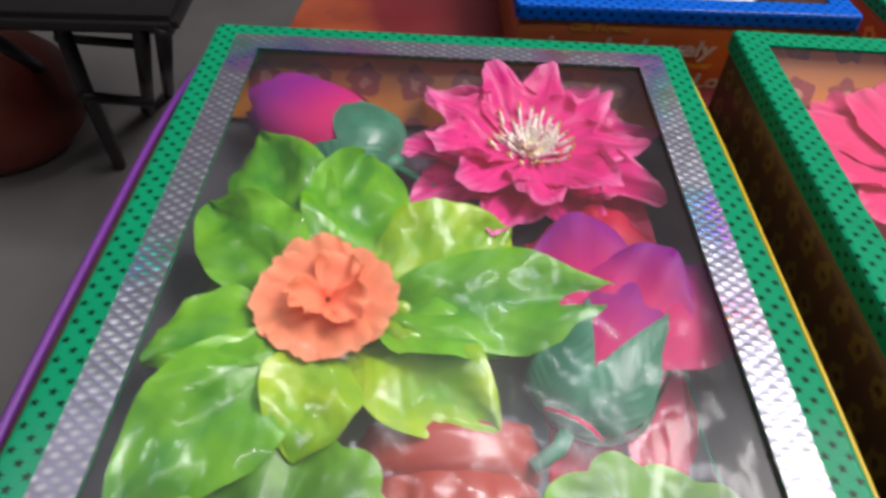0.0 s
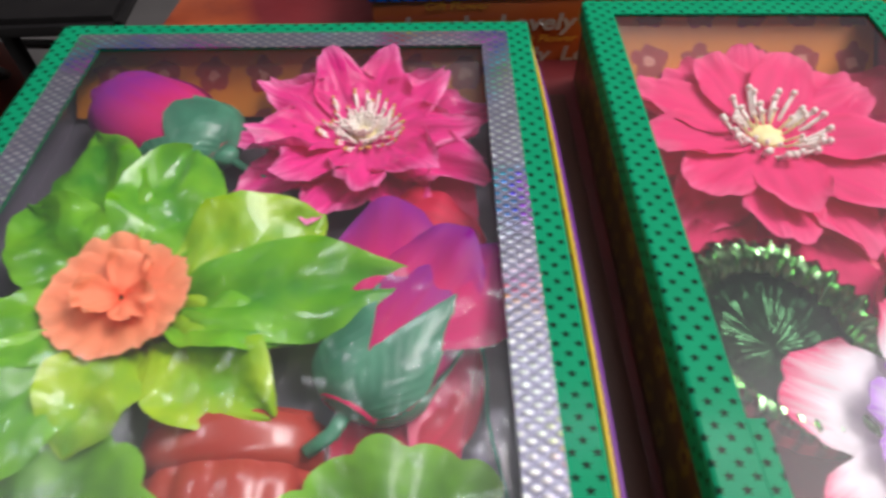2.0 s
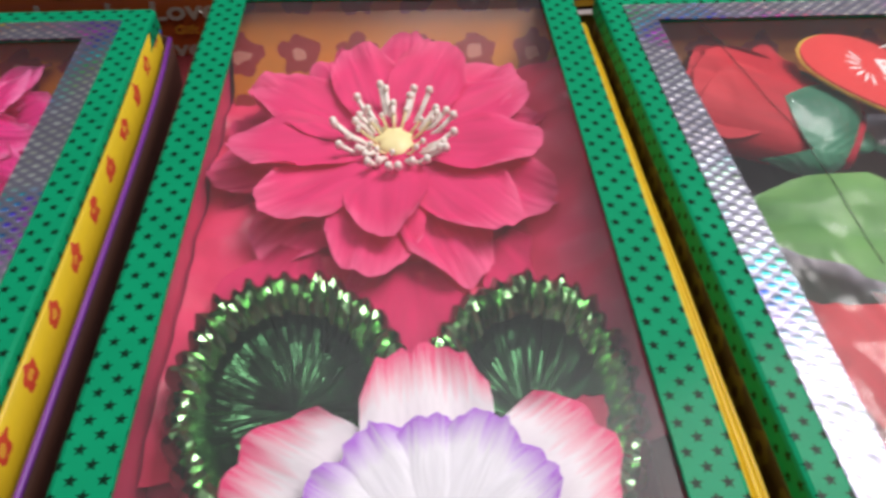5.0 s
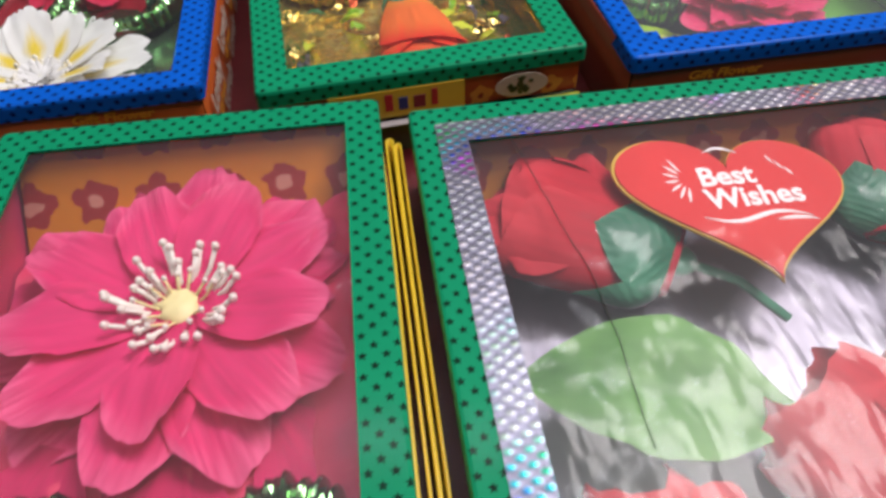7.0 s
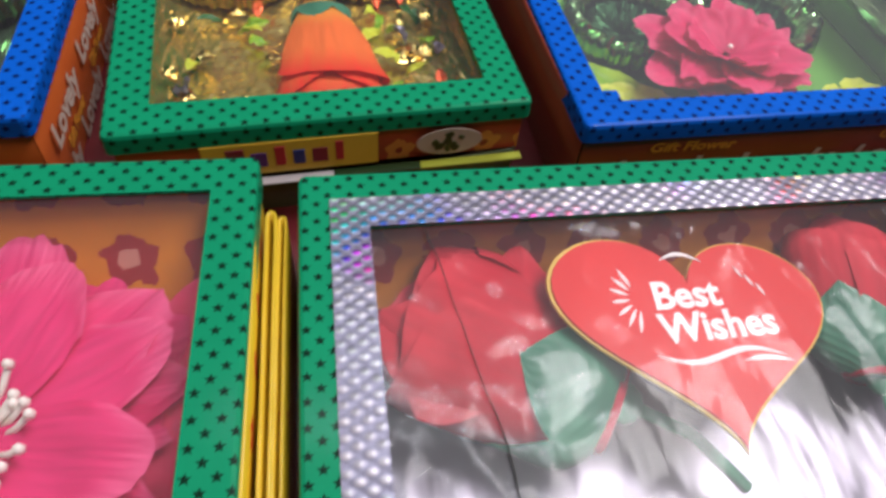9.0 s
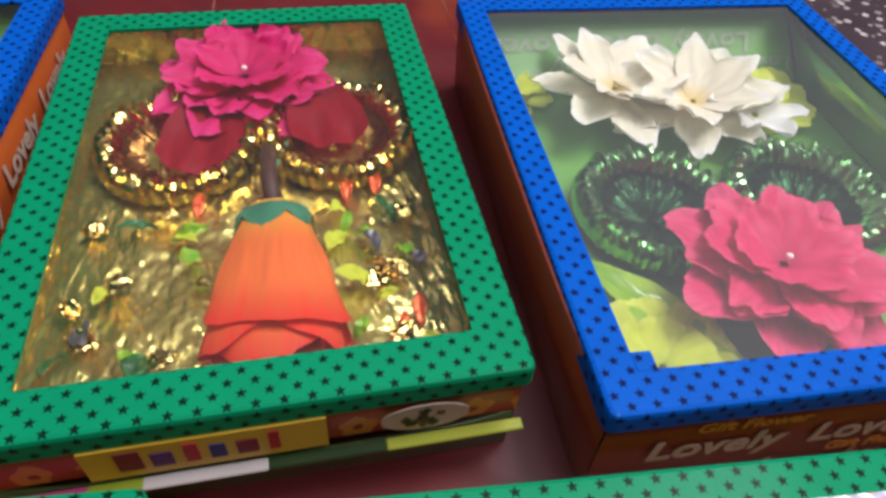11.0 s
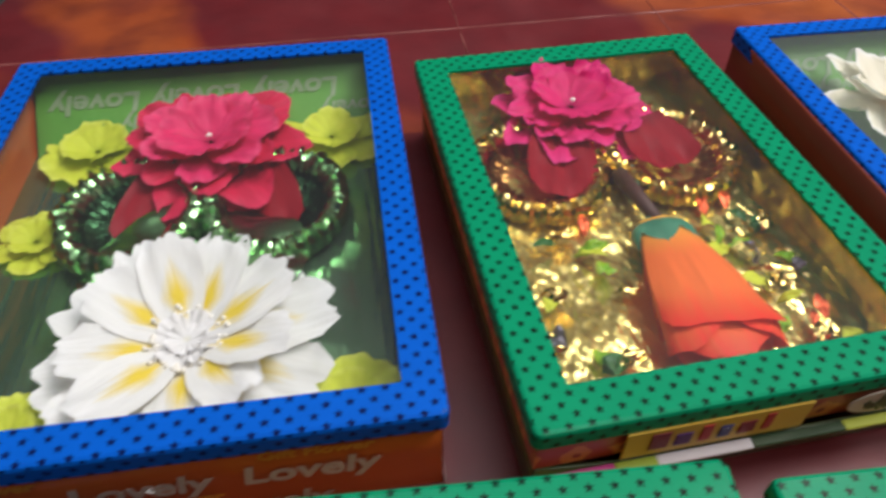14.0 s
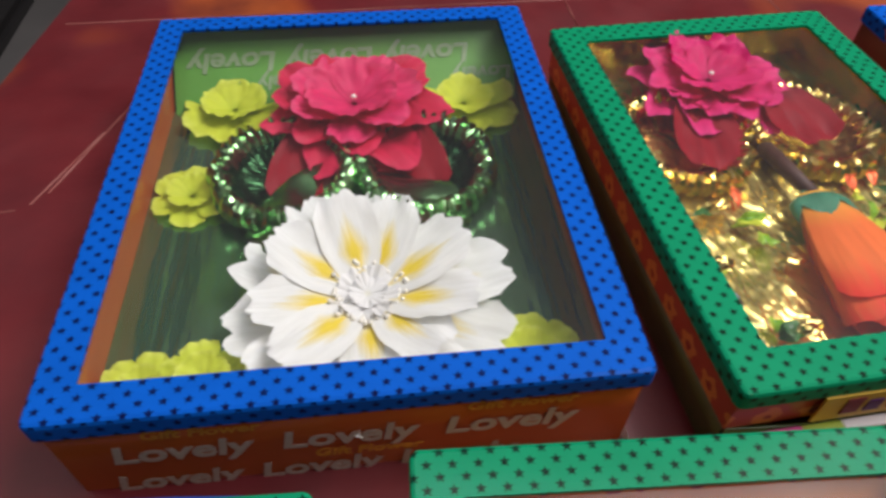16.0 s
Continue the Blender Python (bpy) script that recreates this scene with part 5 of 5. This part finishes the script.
def swoosh(pts, w, z=0.0019):
    bm = bmesh.new()
    rows = []
    n = len(pts)
    for i, (x, y) in enumerate(pts):
        h = w * math.sin(math.pi * (0.06 + 0.88 * i / (n - 1)))
        a, b = pts[max(i - 1, 0)], pts[min(i + 1, n - 1)]
        d = Vector((a[1] - b[1], b[0] - a[0], 0)).normalized() * h
        rows.append([bm.verts.new(Vector((x, y, z)) + d), bm.verts.new(Vector((x, y, z + 0.0003))), bm.verts.new(Vector((x, y, z)) - d)])
    for p, q in zip(rows, rows[1:]):
        for k in (0, 1):
            bm.faces.new((p[k], q[k], q[k + 1], p[k + 1]))
    bmesh.ops.recalc_face_normals(bm, faces=bm.faces[:])
    return bm


part("flourish", swoosh([(-0.020 + 0.046 * i / 16, -0.0125 - 0.0025 * math.sin(math.tau * i / 16) - 0.001) for i in range(17)], 0.0011), CARD_WHITE, card)
part("flourish", swoosh([(0.010 + 0.018 * i / 10, -0.0155 + 0.0012 * math.sin(math.pi * i / 10)) for i in range(11)], 0.0009), CARD_WHITE, card)
part("flourish", swoosh([(-0.008 + 0.016 * i / 10, 0.0225 + 0.003 * math.sin(math.pi * i / 10)) for i in range(11)], 0.0008), CARD_WHITE, card)
for i in range(7):
    a = radians(120 + 22 * i)
    part("ray", swoosh([(-0.0195 + (0.004 + 0.0065 * k / 6) * math.cos(a), 0.007 + (0.005 + 0.0085 * k / 6) * math.sin(a)) for k in range(7)], 0.0007), CARD_WHITE, card)
for i in range(3):
    part("ray", swoosh([(0.020 + 0.003 * i + 0.002 * k / 6, 0.016 - 0.0035 * i + 0.005 * (1 - k / 6)) for k in range(7)], 0.0006), CARD_WHITE, card)

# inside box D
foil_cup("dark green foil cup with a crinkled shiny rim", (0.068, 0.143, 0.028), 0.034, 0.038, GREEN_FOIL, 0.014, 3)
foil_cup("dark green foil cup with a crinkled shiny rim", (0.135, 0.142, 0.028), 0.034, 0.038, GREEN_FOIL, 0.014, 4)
leaf("dark green foil leaf under the cups", (0.102, 0.040, 0.012), (0.102, 0.160, 0.014), 0.10, GREEN_FOIL, 0.004)
LOBED = dict(sharp=0.20, q=3.0, wide=0.62, notch=0.05, frill=0.07, cup=0.10, curl=0.03, pleat=0.012, crumple=0.05, claw=0.30)
f = cloth_flower("white lotus flower with yellow-streaked petals", (0.104, 0.060, 0.022), (4, 0, 0), [
    (10, 0.058, 0.029, 4, 0.0, 8, WHITE_YELLOW, LOBED), (9, 0.046, 0.025, 15, 0.0028, 27, WHITE_YELLOW, LOBED)], 4.0)
ruffle(f, 0.013, WHITE_PETAL, 0.0045, 0.25, 9, 0.16, 3.3)
ruffle(f, 0.008, WHITE_PETAL, 0.006, 0.3, 7, 0.2, 1.3)
stamens(f, 44, 0.003, 0.0145, 0.0075, STAMEN_WHITE, STAMEN_WHITE, 0.0011, 0.0006)


def double_flower(label, at, R, outer, inner, n=7, tilt=(4, 0, 0)):
    full = dict(sharp=0.36, q=1.7, wide=0.55, frill=0.04, cup=0.12, curl=0.02, pleat=0.012, crumple=0.08, claw=0.35)
    frilly = dict(sharp=0.22, q=2.4, wide=0.6, frill=0.07, cup=0.12, curl=0.04, pleat=0.022, crumple=0.09, claw=0.35)
    f = cloth_flower(label, at, tilt, [
        (n, R, R * 0.62, 2, 0.0, at[0] * 400, outer, full), (n, R * 0.80, R * 0.52, 8, 0.0015, at[0] * 400 + 25, outer, full),
        (7, R * 0.72, R * 0.50, 12, 0.0030, at[1] * 300, inner, frilly), (6, R * 0.52, R * 0.42, 24, 0.0045, at[1] * 300 + 40, inner, frilly)], at[0] * 31)
    part("flower_heart", blob(0.0014, 0.0012), STAMEN_WHITE, f, smooth=True).location = (0, 0, 0.009)
    return f


def lime_blossom(x, y, z, s):
    fan = dict(sharp=0.20, q=2.4, wide=0.7, notch=0.03, frill=0.05, cup=0.08, curl=0.04, pleat=0.018, crumple=0.07, claw=0.3)
    cloth_flower("lime green paper blossom on the box lining", (x, y, z), (3, 0, 0), [
        (6, s, s * 0.86, 6, 0.0, x * 900, LIME_PETAL, fan), (5, s * 0.6, s * 0.6, 24, 0.002, x * 500, LIME_PETAL, fan)], x * 40)


double_flower("ruffled hot pink flower over crimson petals", (0.103, 0.184, 0.027), 0.050, DEEP_RED, HOT_PINK)
for x, y, s in ((0.038, 0.206, 0.029), (0.163, 0.200, 0.028), (0.024, 0.138, 0.018), (0.019, 0.032, 0.015), (0.041, 0.034, 0.017), (0.165, 0.030, 0.020)):
    lime_blossom(x, y, 0.0145, s)

for x, y in ((0.126, 0.172), (0.082, 0.172)):
    ob = new("cloth_petal", cloth_petal(0.050, 0.036, x * 60, DARK_CRIMSON, sharp=0.2, q=2.6, frill=0.03, claw=0.6))
    ob.matrix_world = pose(x, y, 0.0270, 0, 16, 276 if x > 0.1 else 262)
    tagged(ob, "dark crimson cloth petal hanging into a foil cup", "cloth petal")

# inside box E
for x, y, a, mt in ((0.277, 0.160, 262, DARK_CRIMSON), (0.322, 0.164, 280, DARK_CRIMSON)):
    ob = new("cloth_petal", cloth_petal(0.046 if a < 270 else 0.038, 0.034, x * 60, mt, sharp=0.2, q=2.6, frill=0.03, claw=0.7))
    ob.matrix_world = pose(x, y, 0.0365, 0, 10, a)
    tagged(ob, "crimson cloth petal hanging into a gold cup", "cloth petal")
stub = obj("flower_stem", tube([(0.3005, 0.128, 0.0300), (0.3010, 0.108, 0.0335), (0.3030, 0.088, 0.0350)], 0.0042, 10, 0.0030), BROWN_CARD)
tagged(stub, "dark brown wrapped stem above an orange rosebud", "flower stem")
foil_cup("gold foil cup with a crinkled rim", (0.2625, 0.138, 0.034), 0.033, 0.036, GOLD_RIM, 0.012, 5)
foil_cup("gold foil cup with a crinkled rim", (0.3300, 0.141, 0.034), 0.033, 0.036, GOLD_RIM, 0.012, 6)
double_flower("ruffled magenta cloth flower over gold cups", (0.290, 0.178, 0.0325), 0.045, MAGENTA, MAGENTA, 8)
rose_bud("orange rosebud shading to red with green sepals", (0.303, 0.088, 0.034), (0.304, 0.008, 0.034), 0.0235, ORANGE_ROSE, SEPAL, 5, 0.45, 0.22, 0.45, belly=0.85, base_r=0.40)
RED_TINSEL = foil("red_orange_tinsel", (0.55, 0.06, 0.02), (0.80, 0.16, 0.04), 0.3, 60, 0.3, 0.002, None, 0.6)
for i in range(44):
    x, y = random.choice((random.uniform(0.234, 0.276), random.uniform(0.326, 0.358))), random.uniform(0.006, 0.100)
    a, k = random.uniform(0, math.tau), random.uniform(0.006, 0.015)
    leaf("small gilt-green tinsel leaf", (x, y, 0.0262), (min(max(x + k * math.cos(a), 0.232), 0.361), max(y + k * math.sin(a), 0.003), random.uniform(0.027, 0.033)), random.uniform(0.004, 0.009), random.choice((LIME_LEAF, LIME_PETAL, GOLD_RIM, GOLD_RIM, DARK_LEAF, SILVER)), 0.002, random.uniform(-30, 30), 0.3)
for x, y in ((0.273, 0.092), (0.331, 0.096), (0.343, 0.099), (0.352, 0.030), (0.346, 0.022)):
    leaf("small red-orange tinsel strip", (x, y, 0.0262), (x + 0.001, y + 0.013, 0.0290), 0.005, RED_TINSEL, 0.001, 0, 0.2)

# inside box F
foil_cup("green foil cup with a crinkled shiny rim", (0.462, 0.084, 0.028), 0.034, 0.036, GREEN_FOIL, 0.014, 7)
foil_cup("green foil cup with a crinkled shiny rim", (0.532, 0.082, 0.028), 0.034, 0.036, GREEN_FOIL, 0.014, 8)
double_flower("ruffled hot pink flower over crimson petals", (0.490, 0.036, 0.030), 0.046, HOT_PINK, HOT_PINK)
STAR = dict(sharp=0.42, q=1.6, wide=0.5, frill=0.05, cup=0.16, curl=0.03, pleat=0.012, crumple=0.08, claw=0.3)
for x, y, s, t in ((0.470, 0.164, 0.046, 6), (0.507, 0.150, 0.044, -6)):
    cloth_flower("cream-white lily with a yellow throat", (x, y, 0.028), (6, t, 0), [
        (7, s, s * 0.50, 4, 0.0, x * 800, LILY, STAR), (6, s * 0.8, s * 0.46, 24, 0.002, x * 500, LILY, STAR)], x * 70)
leaf("lime green satin ribbon lying across the lining", (0.470, -0.010, 0.0155), (0.424, 0.062, 0.0165), 0.022, LIME_LEAF, 0.001)
daisy("small white lily blossom", (0.535, 0.138, 0.027), (4, 0, 0), 0.026, WHITE_PETAL, 6, 1, 0.5, (14,), 0.5, 0.15, 0.05)
for x, y, s in ((0.425, 0.186, 0.021), (0.549, 0.166, 0.035), (0.435, 0.008, 0.031), (0.562, 0.010, 0.021)):
    lime_blossom(x, y, 0.0155, s)

# loose threads and folded paper tabs
BLACK_THREAD = plain("dark_thread", (0.02, 0.02, 0.02), (0.05, 0.05, 0.04), 0.6, 90)
TEAL_RIBBON = plain("teal_ribbon", (0.01, 0.22, 0.14), (0.03, 0.36, 0.24), 0.4, 90)


def strand(label, pts, r, material):
    fine = []
    for i in range(len(pts) - 1):
        for k in range(6):
            t = k / 6
            p = Vector(pts[i]).lerp(Vector(pts[i + 1]), t)
            fine.append(p + Vector((0.0012 * noise.noise(p * 70), 0, 0)))
    fine.append(Vector(pts[-1]))
    return tagged(obj("thread", tube(fine, r, 6), material), label, "thread")


strand("dark elastic thread lying on a window film", [(0.3275, -0.062, 0.0447), (0.333, -0.101, 0.0440), (0.3375, -0.147, 0.0436), (0.3365, -0.172, 0.0436), (0.334, -0.205, 0.0438)], 0.00022, BLACK_THREAD)
strand("teal stitched ribbon edge inside a silver-lined box", [(0.050, -0.084, 0.012), (0.043, -0.139, 0.012), (0.046, -0.174, 0.013), (0.044, -0.212, 0.012), (0.043, -0.242, 0.012), (0.048, -0.290, 0.012)], 0.0008, TEAL_RIBBON)
part("corner_tab", slab(-0.0855, -0.0790, -0.1110, -0.1040, 0.0502, 0.0517, 0.0003, 1), STAR_BLUE, F_)
part("corner_tab", slab(-0.0665, -0.0605, -0.1350, -0.0965, 0.0478, 0.0492, 0.0003, 1), STAR_GREEN, B)

# ---- beside the table ----
chair = new("metal_chair")
tagged(chair, "dark metal folding chair standing on the concrete floor", "chair")
part("seat", slab(-0.78, -0.40, 0.56, 0.98, -0.292, -0.262, 0.01), DARK_METAL, chair)
for p in ([(-0.575, 0.58, -0.28), (-0.62, 0.66, -0.45), (-0.672, 0.772, FLOOR_Z + 0.01)], [(-0.455, 0.57, -0.28), (-0.664, 0.965, FLOOR_Z + 0.01)], [(-0.42, 0.56, -0.28), (-0.640, 1.046, FLOOR_Z + 0.01)], [(-0.74, 0.60, -0.28), (-0.84, 1.03, FLOOR_Z + 0.01)]):
    part("leg", tube(p, 0.013, 10), DARK_METAL, chair, smooth=True)
part("brace", tube([(-0.62, 0.64, -0.45), (-0.565, 0.77, -0.55)], 0.010, 8), DARK_METAL, chair, smooth=True)
part("brace", tube([(-0.73, 0.83, -0.45), (-0.556, 0.811, -0.45)], 0.009, 8), DARK_METAL, chair, smooth=True)
part("brace", tube([(-0.53, 0.74, -0.42), (-0.66, 0.93, -0.68)], 0.006, 8), DARK_METAL, chair, smooth=True)

bucket = new("plastic_bucket")
bucket.matrix_world = pose(-0.93, 0.86, FLOOR_Z)
tagged(bucket, "dull red round plastic pot on the concrete floor", "pot")
bm = bmesh.new()
prof = [(0.06, 0.0), (0.13, 0.006), (0.165, 0.05), (0.175, 0.11), (0.16, 0.17), (0.12, 0.215), (0.06, 0.235), (0.02, 0.24)]
rows = [[bm.verts.new((r * math.cos(i * math.tau / 40), r * math.sin(i * math.tau / 40), z)) for i in range(40)] for r, z in prof]
for p, q in zip(rows, rows[1:]):
    for i in range(40):
        bm.faces.new((p[i], p[(i + 1) % 40], q[(i + 1) % 40], q[i]))
bm.faces.new(rows[0][::-1])
bm.faces.new(rows[-1])
part("pot_body", bm, RED_PLASTIC, bucket, smooth=True)
part("knob", blob(0.02, 0.014), RED_PLASTIC, bucket, smooth=True).location = (0, 0, 0.246)
